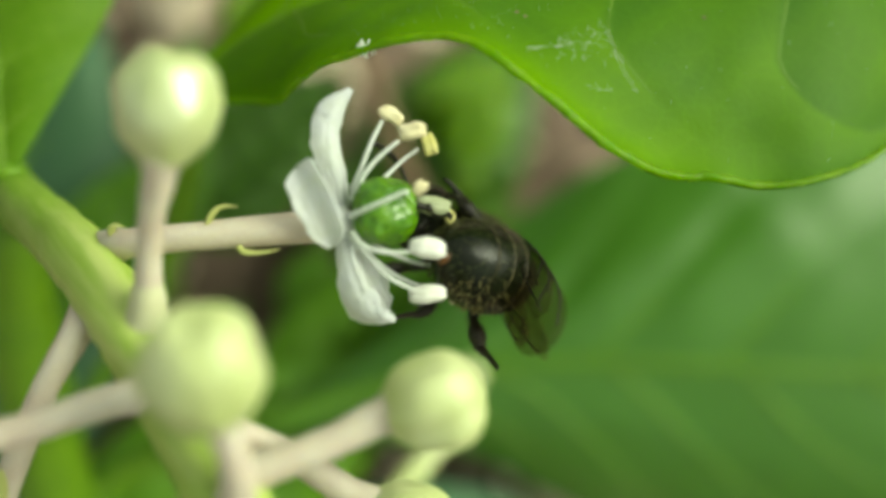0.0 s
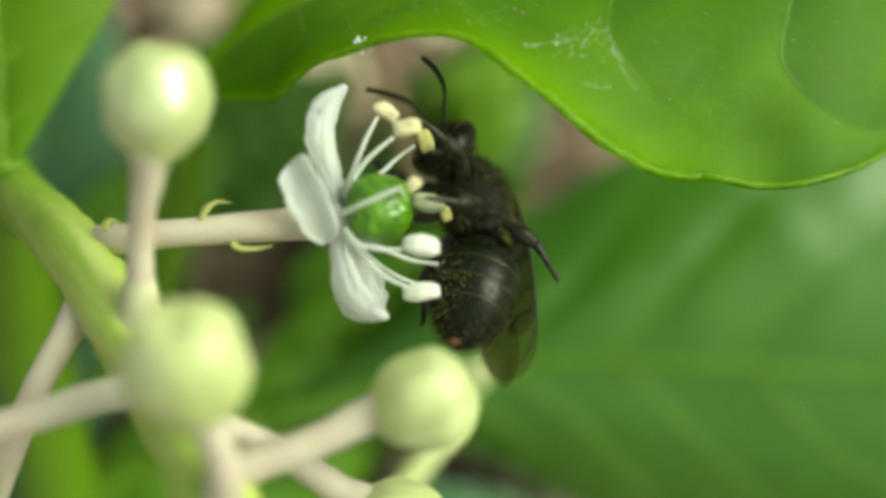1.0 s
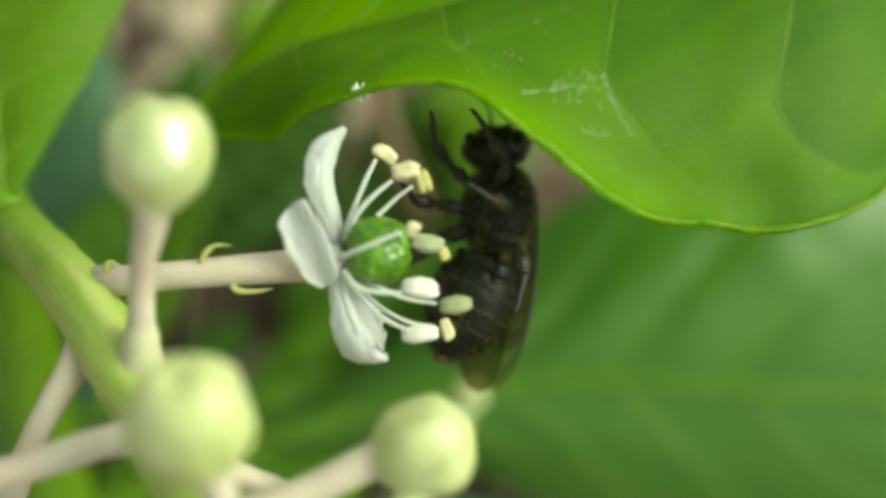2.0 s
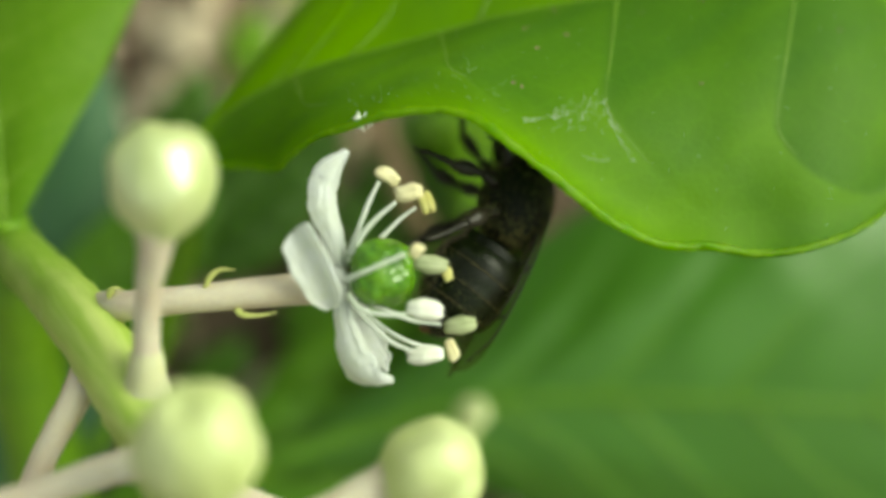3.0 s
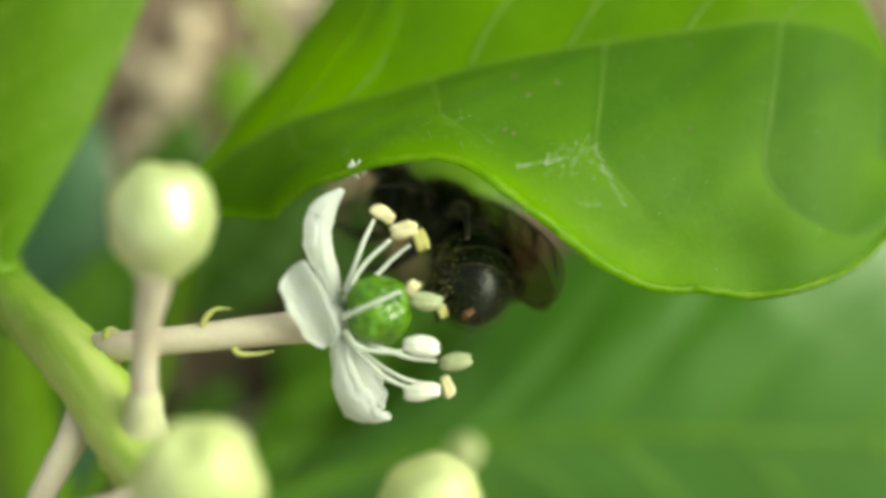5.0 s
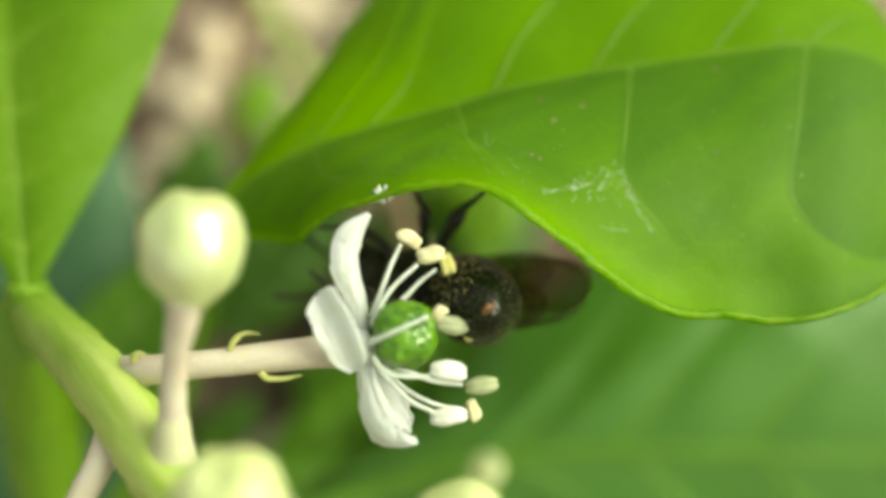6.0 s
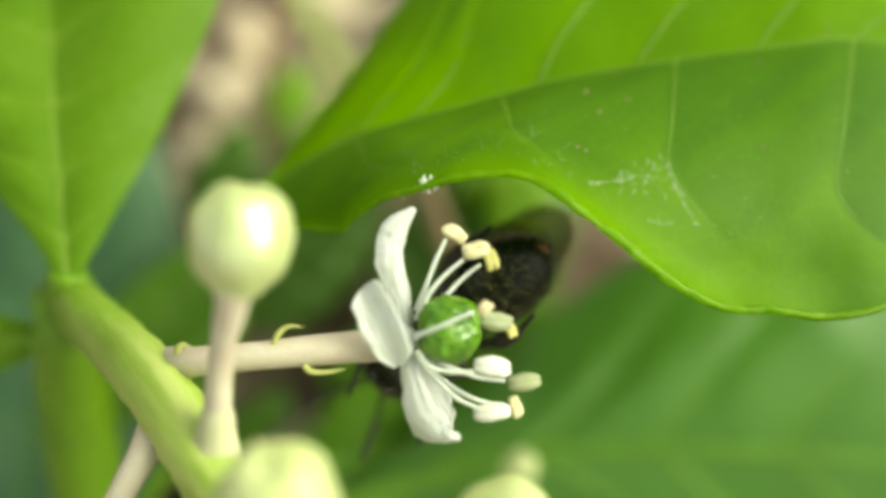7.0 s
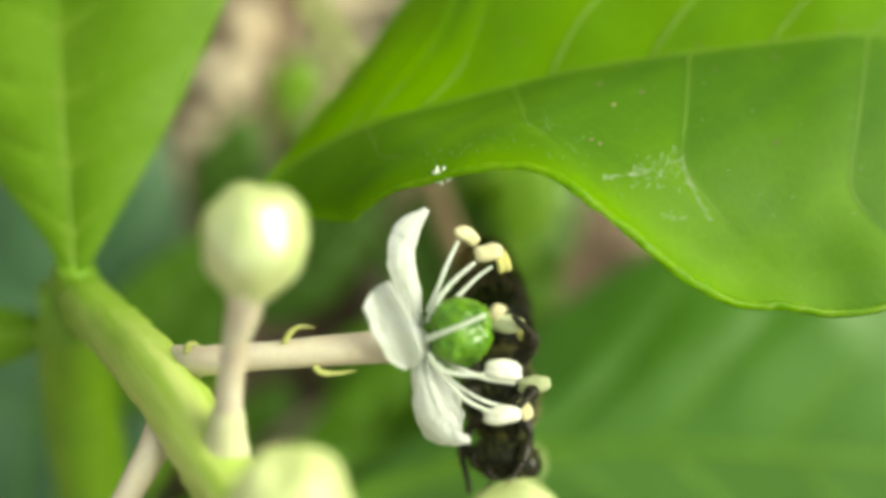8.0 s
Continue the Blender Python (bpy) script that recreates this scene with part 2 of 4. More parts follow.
def lathe(bm, foot, axis, profile, around=36, steps=30, lobes=0, depth=0.0, wobble=0.0, seed=0.0, seam=None):
    """A round body along an axis: profile gives (along, radius) pairs; seam: the way that one groove between lobes faces."""
    axis = Vector(axis).normalized()
    side = axis.orthogonal().normalized()
    over = axis.cross(side)
    start = math.atan2(Vector(seam).dot(over), Vector(seam).dot(side)) if seam else 0.0
    line = spline([(a, r, 0) for a, r in profile], steps)
    rings = []
    for q in line:
        ring = []
        for j in range(around):
            a = 2 * math.pi * j / around
            r = max(q.y, 0.004)
            if lobes:
                r *= 1 - depth * (1 - abs(math.sin(lobes * (a - start) / 2))) ** 3
            way = side * math.cos(a) + over * math.sin(a)
            r *= 1 + wobble * noise.noise(way * 1.3 + axis * q.x * 0.8 + Vector((seed, 0, seed)))
            ring.append(bm.verts.new(Vector(foot) + axis * q.x + way * r))
        rings.append(ring)
    for a, b in zip(rings, rings[1:]):
        for j in range(around):
            bm.faces.new((a[j], a[(j + 1) % around], b[(j + 1) % around], b[j]))
    bm.faces.new(rings[0][::-1]), bm.faces.new(rings[-1])
    return bm


def ellipsoid(bm, centre, x_axis, z_axis, radii, segs=24, rings=16, wobble=0.0):
    x = Vector(x_axis).normalized()
    z = (Vector(z_axis) - x * Vector(z_axis).dot(x)).normalized()
    y = z.cross(x)
    centre = Vector(centre)

    def at(a, b):
        c = Vector((math.sin(b) * math.cos(a), math.sin(b) * math.sin(a), math.cos(b)))
        w = 1 + wobble * noise.noise(c * 2.1 + centre)
        return bm.verts.new(centre + (x * c.x * radii[0] + y * c.y * radii[1] + z * c.z * radii[2]) * w)

    rows = [[at(2 * math.pi * k / segs, math.pi * r / rings) for k in range(segs)] for r in range(1, rings)]
    for p, q in zip(rows, rows[1:]):
        for k in range(segs):
            bm.faces.new((p[k], q[k], q[(k + 1) % segs], p[(k + 1) % segs]))
    for row, end in ((rows[0], at(0, 0)), (rows[-1], at(0, math.pi))):
        for k in range(segs):
            bm.faces.new((row[k], row[(k + 1) % segs], end))
    return bm


def sheet(bm, fn, nu, nv):
    """A grid of points fn(u, v), u and v from 0 to 1."""
    grid = [[bm.verts.new(fn(i / nu, j / nv)) for j in range(nv + 1)] for i in range(nu + 1)]
    for i in range(nu):
        for j in range(nv):
            bm.faces.new((grid[i][j], grid[i + 1][j], grid[i + 1][j + 1], grid[i][j + 1]))
    return bm


# ---- ground: one sheet to the horizon, with crumbly soil under the plant ----
def build_ground():
    bm = bmesh.new()
    n = 150

    def spread(s):
        s = 2 * s - 1
        return math.copysign(0.10 * abs(s) + 60 * abs(s) ** 14, s)

    def fn(u, v):
        x, y = spread(u), spread(v) + 0.03
        near = 1 / (1 + (x * x + y * y) * 60)
        h = 0.004 * noise.fractal(Vector((x * 60, y * 60, 0)), 1, 2, 4) * near
        return Vector((x, y, h - 0.001))

    sheet(bm, fn, n, n)
    me = bpy.data.meshes.new("ground")
    for f in bm.faces:
        f.smooth = True
    bm.to_mesh(me)
    bm.free()
    me.materials.append(SOIL)
    return tagged(new("ground", me), "bare brown soil under the plants", "ground", kind="structure")


build_ground()


def soil_point(x, z):
    """The point of the soil behind the view point (x, z) of the plane y = 0, seen along y."""
    c, s = math.cos(radians(TILT)), math.sin(radians(TILT))
    return Vector((x, (HEIGHT / MM + z * c) / s, z))


def over_soil(x, z, lift=0.0):
    p = soil_point(x, z)
    up = Vector((0, -math.sin(radians(TILT)), math.cos(radians(TILT))))
    return p + up * lift


# ---- leaves ----
def blade(name, label, base, upper, mid, lower, mat, veins, quilt=0.25, bulge=1.0, curl=0.0, nu=96, nv=40, thick=0.22, group="",
          vein_r=0.085, petiole=None, slant=0.10, low_quilt=1.0):
    """A leaf from its two margins and its midrib: each a short list of guide points from base to tip."""
    top = thing(name, label, "leaf", base, group)
    lines = [spline(c, 200) for c in (upper, mid, lower)]
    even = [(k + 1) / (veins + 1) for k in range(veins)] if isinstance(veins, int) else None
    ups, lows = (even, even) if even else veins

    def on(k, u):
        s = min(max(u, 0), 1) * 200
        i = min(int(s), 199)
        return lines[k][i].lerp(lines[k][i + 1], s - i)

    out = (on(0, 0.5) - on(2, 0.5)).cross(on(1, 0.6) - on(1, 0.4)).normalized()
    if out.y > 0:
        out.negate()

    def lean(v):
        """How far along the blade a side vein has run when it is |v| of the way to the margin; it bends forward near the margin."""
        s = abs(v)
        if isinstance(slant, float) or v < 0:
            return (slant if isinstance(slant, float) else slant[0]) * s * (1 + 0.25 * s)
        return slant[1] * s + 0.085 * (max(0.0, s - 0.60) / 0.25) ** 1.4

    def surface(u, v):
        """v from -1 (upper margin) over 0 (midrib) to 1 (lower margin)."""
        m, e = on(1, u), on(0 if v < 0 else 2, u)
        s = abs(v)
        p = m.lerp(e, s)
        wide = (e - m).length
        hump = math.sin(math.pi * min(s, 1)) * bulge * min(1, wide / 8)
        k = u - lean(v)
        near = [0.0, *(lows if v > 0 else ups), 1.2]
        a, b = next(((p0, p1) for p0, p1 in zip(near, near[1:]) if k < p1), (0.0, 1.2))
        cell = abs(math.sin(math.pi * max(0.0, k - a) / (b - a)))
        hump += quilt * (low_quilt if v > 0 else 1.0) * (cell ** 0.6 - 0.5) * math.sin(math.pi * min(1, s * 0.93 + 0.03)) * min(1, wide / 5)
        hump += 0.12 * noise.noise(p * 0.35)
        p = p + out * hump
        if curl and v > 0.86:
            c = (v - 0.86) / 0.14
            p = p + Vector((0, curl * c * c, 0.10 * curl * math.sin(c * math.pi / 2)))
        return p

    # Yellower rim and midrib, with quilting shade and sheen painted into the panels.
    def tone_and_light(u, v):
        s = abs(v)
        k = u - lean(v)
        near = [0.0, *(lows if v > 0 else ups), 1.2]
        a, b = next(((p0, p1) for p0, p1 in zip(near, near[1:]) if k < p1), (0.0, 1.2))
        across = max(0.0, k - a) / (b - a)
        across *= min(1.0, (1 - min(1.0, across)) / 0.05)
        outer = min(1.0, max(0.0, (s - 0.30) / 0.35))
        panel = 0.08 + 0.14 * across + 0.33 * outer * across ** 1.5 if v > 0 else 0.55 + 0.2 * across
        # Rim tone fades towards the tip: painted shade where the blade turns away.
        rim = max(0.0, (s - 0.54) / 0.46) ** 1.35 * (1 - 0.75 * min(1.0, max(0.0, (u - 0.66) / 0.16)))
        # Brighter tone towards the leaf base: painted sheen and light.
        base_light = (0.38 if v > 0 else 0.95) * (1 - min(1.0, max(0.0, (u - 0.34) / 0.25)))
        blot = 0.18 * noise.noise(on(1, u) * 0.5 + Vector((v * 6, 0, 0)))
        return min(1.0, max(0.0, max(panel * 0.9, math.exp(-(s / 0.03) ** 2) * 0.35, rim, base_light) + blot))

    bm = sheet(bmesh.new(), lambda a, b: surface(a, 2 * b - 1), nu, nv * 2)
    body = part("blade", bm, mat, top)
    store = body.data.attributes.new("tone_and_light", "FLOAT", "POINT")
    store.data.foreach_set("value", [tone_and_light(i / nu, j / nv - 1) for i in range(nu + 1) for j in range(nv * 2 + 1)])
    thicken(body, thick, 0)
    bm = tube(bmesh.new(), [surface(i / 24, 0) + out * 0.02 for i in range(25)], [vein_r * 1.7, vein_r * 1.4, vein_r * 1.1, vein_r * 0.6], 60, 8)
    rib = VEIN_YELLOW if mat is LEAF_BACKLIT else VEIN if mat is LEAF else VEIN_FAR
    part("midrib", bm, rib, top)
    for side in (-1, 1):
        for u0 in ups if side < 0 else lows:
            pts = [surface(min(0.995, u0 + lean(side * s)), side * s) + out * (thick / 2 - vein_r * 0.28) for s in (0.0, 0.2, 0.4, 0.6, 0.7, 0.8, 0.88)]
            part("vein", tube(bmesh.new(), pts, [vein_r, vein_r * 0.85, vein_r * 0.65, vein_r * 0.3], 28, 6), rib, top)
    if curl:
        rim = [surface(i / 60, 0.99) + out * 0.04 for i in range(61)]
        part("margin", tube(bmesh.new(), rim, [0.03, 0.06, 0.10, 0.13, 0.15, 0.17, 0.17, 0.16, 0.14, 0.10, 0.05], 320, 12, 0.55), MARGIN, top, "thickened leaf edge, paler for the light it catches")
    if petiole:
        part("petiole", tube(bmesh.new(), petiole, [0.9, 0.75, 0.6, 0.45], 24, 12), STEM_DARK, top)
    return top, surface, out


def grown(name, label, foot, way, across, length, half, mat, veins=6, sag=0.15, group="", petiole=None, quilt=0.5, bulge=1.2, fold=(0.12, 0.12), rib_r=0.14, taper=0.8, **more):
    """A plain oval leaf from its foot along a way, with a given half width."""
    foot, way, across = Vector(foot), Vector(way).normalized(), Vector(across).normalized()
    face = across.cross(way).normalized()
    if face.y > 0:
        face.negate()
    mid, up, low = [], [], []
    for k in range(9):
        s = k / 8
        w = half * math.sin(math.pi * s ** 0.75) ** taper if 0 < s < 1 else 0.0
        c = foot + way * length * s - face * sag * length * s * s
        mid.append(c)
        up.append(c + across * max(w, 0.05) - face * fold[0] * w)
        low.append(c - across * max(w, 0.05) - face * fold[1] * w)
    return blade(name, label, foot, up, mid, low, mat, veins, quilt, bulge, 0.0, 64, 20, 0.25, group, rib_r, petiole, **more)


# The leaf that arches over the flower, its lower margin rolled under.
UPPER = [(-10.9, 7.2, 6.2), (-9.6, 7.2, 7.75), (-8.12, 8.0, 9.76), (-6.31, 9.0, 12.44), (-4.43, 10.0, 15.22), (-1.8, 10.8, 18.2), (3.0, 11.5, 20.6),
         (9.5, 11.8, 21.0), (14.5, 11.6, 19.6), (18.4, 10.4, 16.0), (20.8, 8.0, 9.0)]
MIDRIB = [(-10.9, 7.2, 6.1), (-9.35, 7.0, 7.45), (-6.91, 5.8, 8.69), (-4.61, 5.2, 9.55), (-0.60, 5.0, 10.58), (2.06, 5.0, 11.3), (6.53, 5.0, 12.08),
          (11.0, 5.0, 12.68), (14.93, 5.5, 13.0), (18.4, 6.5, 11.8), (20.8, 8.0, 9.0)]
LOWER = [(-10.9, 7.2, 6.0), (-9.5, 6.7, 5.75), (-7.69, 5.5, 5.51), (-6.32, 4.0, 5.37), (-5.6, 3.0, 5.82), (-4.49, 2.0, 6.42),
         (-2.91, 1.0, 6.79), (-1.38, 0.5, 7.1), (0.43, 0.3, 7.14), (1.62, 0.0, 6.62), (2.63, 0.0, 5.83), (4.28, 0.2, 4.54),
         (5.96, 0.5, 3.24), (7.9, 1.0, 2.33), (9.89, 1.5, 2.18), (11.7, 2.0, 1.95), (13.93, 2.5, 2.22), (16.6, 3.8, 3.3),
         (19.2, 5.6, 5.6), (20.8, 8.0, 9.0)]
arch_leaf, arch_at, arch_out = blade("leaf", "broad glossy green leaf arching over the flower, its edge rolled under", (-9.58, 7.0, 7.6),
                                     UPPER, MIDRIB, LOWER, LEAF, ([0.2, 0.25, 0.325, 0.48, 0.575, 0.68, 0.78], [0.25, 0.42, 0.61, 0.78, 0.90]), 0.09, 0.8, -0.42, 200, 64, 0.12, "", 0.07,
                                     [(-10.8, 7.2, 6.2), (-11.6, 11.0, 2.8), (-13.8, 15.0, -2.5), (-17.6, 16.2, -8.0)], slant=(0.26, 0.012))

# The leaf that rises from the node beside the flower cluster.
SIDE_R = [(-17.3, 6.0, 3.0), (-16.75, 6.3, 4.1), (-15.46, 7.0, 6.78), (-14.08, 8.0, 9.95), (-12.17, 9.0, 14.95), (-11.15, 10.0, 18.9), (-12.6, 11.3, 24.5), (-20.7, 12.5, 31.0)]
SIDE_M = [(-17.7, 6.0, 2.9), (-17.9, 6.3, 4.5), (-18.32, 7.0, 7.45), (-18.8, 7.6, 10.4), (-19.12, 8.3, 13.3), (-19.74, 9.5, 18.3), (-20.2, 11.0, 24.5), (-20.7, 12.5, 31.0)]
SIDE_L = [(-18.1, 6.0, 3.0), (-18.9, 6.3, 4.5), (-21.08, 7.0, 6.96), (-23.87, 8.0, 9.86), (-26.6, 9.0, 14.0), (-28.3, 10.0, 19.0), (-26.5, 11.3, 25.5), (-20.7, 12.5, 31.0)]
blade("leaf", "bright green leaf standing up from the stem node", (-17.7, 6.0, 2.9), SIDE_R, SIDE_M, SIDE_L, LEAF_BACKLIT, 6, 0.28, 0.7, 0.0, 80, 24, 0.22,
                  "", 0.11, [(-17.7, 6.2, 3.4), (-17.8, 6.5, 2.4), (-17.9, 6.9, 1.6), (-18.0, 7.2, 0.8)])

# A leaf that leaves the same node sideways.
grown("leaf", "narrow green leaf spreading sideways from the stem node", (-18.6, 7.9, 0.7), (-1.0, 0.15, -0.08), (-0.08, 0.10, 0.95), 18.0, 1.5, LEAF_BACKLIT, 6, 0.04, petiole=[(-18.0, 7.9, 0.9), (-18.5, 7.9, 0.75), (-19.2, 7.95, 0.5), (-19.8, 8.0, 0.3)])

# The large leaf behind and below.
REAR_U = [(-9.5, 18.5, -8.9), (-5.0, 20.6, -6.3), (0.0, 21.6, -2.4), (3.4, 21.9, 1.2), (8.8, 21.7, 4.6), (16.0, 21.4, 7.0), (24.0, 21.8, 6.6), (33.0, 23.0, 1.5), (42.0, 24.5, -10.0)]
REAR_M = [(-9.5, 18.5, -8.9), (-3.0, 19.6, -7.1), (3.0, 20.2, -6.0), (10.0, 20.2, -5.9), (17.0, 20.2, -6.2), (24.0, 20.8, -6.7), (32.0, 22.2, -7.8), (42.0, 24.5, -10.0)]
REAR_L = [(-9.5, 18.5, -8.9), (-4.0, 20.8, -9.9), (1.0, 22.6, -10.8), (5.2, 24.0, -13.1), (10.0, 25.2, -15.6), (18.0, 25.6, -17.6), (27.0, 25.6, -17.6), (35.0, 25.4, -15.0), (42.0, 24.5, -10.0)]
blade("leaf", "large smooth green leaf spread out below the flower", (-9.5, 18.5, -8.9), REAR_U, REAR_M, REAR_L, LEAF_FAR, ([0.10, 0.24, 0.38, 0.52, 0.67, 0.82], [0.12, 0.26, 0.40, 0.54, 0.68, 0.82]), 0.5, 1.0, 0.0, 96, 32, 0.25,
                  "", 0.26, [(-9.5, 18.5, -8.9), (-12.5, 19.5, -10.0), (-16, 20, -11.5), (-18.3, 19.5, -13)], slant=0.27, low_quilt=0.06)


# ---- plant stem: the upright that bears the leaves and the flower cluster ----
def build_stem():
    top = thing("plant_stem", "upright green plant stem rising from the soil", "stem", (-18.2, 24.0, -18.0))
    node = Vector((-18.3, 7.4, 2.0))
    pts = [node + Vector((0, -0.2, 0.5)), (-18.7, 10.2, -2.0), (-19.1, 14.5, -8.0), (-19.3, 18.5, -14.0), (-19.2, 22.0, -18.5), over_soil(-19.4, -21.0, -1.0)]
    part("stem", tube(bmesh.new(), pts, [1.2, 1.6, 1.8, 1.9, 2.0, 2.2], 30, 18, 0.05), STEM_DARK, top)
    bm = tube(bmesh.new(), [(-17.75, 7.0, 3.9), (-17.85, 7.1, 3.2), (-18.0, 7.4, 2.3), (-18.25, 8.1, 0.8), (-18.5, 9.6, -1.4), (-18.8, 11.6, -4.0)], [0.35, 0.75, 1.20, 1.50, 1.45, 1.1], 30, 24, 0.08)
    part("node", bm, STEM_DARK, top)
    return top


build_stem()


# ---- flower cluster: rachis, stalks, buds and one open flower ----
cluster = thing("flower_cluster", "pale flower cluster with round cream buds and one open white flower", "flower", (-18.0, 6.4, 3.0))
RACHIS = [(-18.4, 9.0, 1.8), (-17.7, 7.1, 2.3), (-16.65, 5.1, 1.72), (-14.7, 2.8, 0.65), (-13.1, 0.9, -0.42), (-11.4, -0.7, -2.08), (-9.85, -2.0, -4.0),
          (-8.1, -3.3, -6.3), (-6.8, -4.3, -8.2), (-5.6, -5.0, -10.6), (-4.4, -5.6, -13.5)]
rachis = part("rachis", tube(bmesh.new(), RACHIS, [0.80, 1.00, 1.10, 1.14, 1.18, 1.20, 1.20, 1.22, 1.26, 1.22, 1.15], 66, 32, 0.10), STEM, cluster, "thick yellow-green flower stalk")
# it greens towards the node
greening = rachis.data.attributes.new("tone_and_light", "FLOAT", "POINT")
greening.data.foreach_set("value", [min(1.0, max(0.0, 1.45 - (v.index // 32) / 20)) if v.index < 67 * 32 else 0.0 for v in rachis.data.vertices])


def stalk(points, radii, label="", mat=PEDICEL):
    return part("pedicel", tube(bmesh.new(), points, radii, 26, 16, 0.05), mat, cluster, label)


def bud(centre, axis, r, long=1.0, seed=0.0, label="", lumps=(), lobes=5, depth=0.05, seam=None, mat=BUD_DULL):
    """A round flower bud with five shut sepals and a shallow dimple at its top."""
    a = Vector(axis).normalized()
    foot = Vector(centre) - a * r * 1.25 * long
    shape = [(0.0, 0.30), (0.10, 0.42), (0.28, 0.62), (0.55, 0.86), (0.90, 0.99), (1.30, 1.0), (1.70, 0.88), (2.00, 0.62), (2.14, 0.34), (2.12, 0.12), (2.08, 0.0)]
    bm = lathe(bmesh.new(), foot, a, [(p * r * long, q * r) for p, q in shape], 90, 44, lobes, depth, 0.10, seed, seam)
    for v in bm.verts:
        d = (v.co - Vector(centre)).normalized()
        for way, high, wide in lumps:
            v.co += d * r * high * math.exp(-((1 - d.dot(Vector(way).normalized())) / wide) ** 2)
    return part("bud", bm, mat, cluster, label)


# the open flower's stalk
FLOWER = Vector((-3.62, 0.0, 0.85))
stalk([(-12.7, 1.4, -0.15), (-11.9, 0.8, 0.08), (-11.0, 0.1, 0.22), (-9.0, -0.2, 0.42), (-6.0, -0.1, 0.68), (-3.9, 0.0, 0.85)], [0.75, 0.66, 0.54, 0.50, 0.56, 0.62])
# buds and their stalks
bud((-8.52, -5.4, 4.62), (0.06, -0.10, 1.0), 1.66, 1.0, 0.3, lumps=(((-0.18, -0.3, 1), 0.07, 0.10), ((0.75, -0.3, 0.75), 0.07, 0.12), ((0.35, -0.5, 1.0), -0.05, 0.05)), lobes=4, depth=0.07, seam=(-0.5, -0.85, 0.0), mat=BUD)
stalk([(-10.2, -1.6, -2.9), (-9.87, -2.4, -1.7), (-9.67, -3.1, -0.3), (-9.35, -4.0, 1.1), (-8.95, -4.8, 2.2), (-8.8, -5.2, 2.9)], [0.52, 0.50, 0.44, 0.44, 0.52, 0.68])
part("node", tube(bmesh.new(), [(-10.4, -1.2, -3.8), (-10.1, -1.7, -2.9), (-9.88, -2.35, -1.8), (-9.74, -2.85, -0.8)], [0.92, 0.92, 0.64, 0.43], 14, 16, 0.05), NODE, cluster)
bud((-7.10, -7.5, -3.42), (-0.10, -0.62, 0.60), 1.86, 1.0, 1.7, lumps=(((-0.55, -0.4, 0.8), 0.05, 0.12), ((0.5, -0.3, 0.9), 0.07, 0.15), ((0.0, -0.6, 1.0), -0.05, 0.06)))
stalk([(-6.7, -4.6, -8.4), (-6.3, -5.6, -7.4), (-6.3, -6.3, -6.4), (-6.6, -6.8, -5.0)], [0.80, 0.58, 0.52, 0.62])
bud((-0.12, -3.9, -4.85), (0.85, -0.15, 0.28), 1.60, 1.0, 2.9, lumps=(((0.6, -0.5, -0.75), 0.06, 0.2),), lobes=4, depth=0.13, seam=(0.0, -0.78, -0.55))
stalk([(-7.0, -4.2, -7.5), (-5.4, -4.3, -6.9), (-3.6, -4.2, -6.2), (-2.2, -4.0, -5.5), (-1.7, -3.95, -5.3)], [0.72, 0.56, 0.54, 0.60, 0.72])
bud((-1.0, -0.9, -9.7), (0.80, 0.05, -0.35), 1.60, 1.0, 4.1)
stalk([(-8.0, -3.2, -5.6), (-6.6, -2.6, -6.2), (-5.0, -1.8, -7.1), (-3.4, -1.2, -8.3), (-2.4, -1.0, -8.9)], [0.6, 0.48, 0.50, 0.55, 0.70])
stalk([(-11.8, 0.4, -1.1), (-12.35, 0.0, -1.9), (-12.95, -0.6, -3.2), (-13.9, -0.9, -5.1), (-15.0, -0.9, -7.9), (-16.2, -0.8, -10.6)], [0.9, 0.75, 0.54, 0.48, 0.50, 0.6])
bud((-16.9, -0.7, -12.6), (-0.3, 0.1, -1.0), 1.55, 1.0, 5.2)
stalk([(-9.3, -3.0, -4.7), (-11.0, -3.7, -5.0), (-13.2, -4.2, -5.7), (-15.6, -4.6, -6.3), (-17.5, -4.8, -6.7)], [0.70, 0.54, 0.52, 0.56, 0.7])
bud((-19.3, -5.0, -7.1), (-1.0, -0.1, -0.25), 1.6, 1.0, 6.4)
# a bud far behind, on a stalk of its own
bud((1.3, 17.2, -6.2), (0.35, -0.1, 0.9), 0.85, 1.0, 7.7)
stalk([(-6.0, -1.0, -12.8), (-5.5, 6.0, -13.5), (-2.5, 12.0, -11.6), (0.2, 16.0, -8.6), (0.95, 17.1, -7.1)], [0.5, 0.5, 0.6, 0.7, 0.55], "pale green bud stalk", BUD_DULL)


def bract(points, r):
    return part("bracteole", tube(bmesh.new(), points, [r, r * 1.1, r * 0.7, r * 0.2], 16, 8, 0.1, 0.6), BRACT, cluster, "tiny curled green bract")


bract([(-8.25, -0.5, 0.86), (-8.05, -0.62, 1.22), (-7.7, -0.65, 1.48), (-7.15, -0.62, 1.46)], 0.13)
bract([(-7.15, -0.55, 0.10), (-6.9, -0.66, -0.10), (-6.3, -0.68, -0.12), (-5.7, -0.62, -0.02)], 0.12)
bract([(-11.75, 0.1, 0.50), (-11.7, -0.1, 0.74), (-11.5, -0.15, 0.84), (-11.25, -0.1, 0.76)], 0.17)
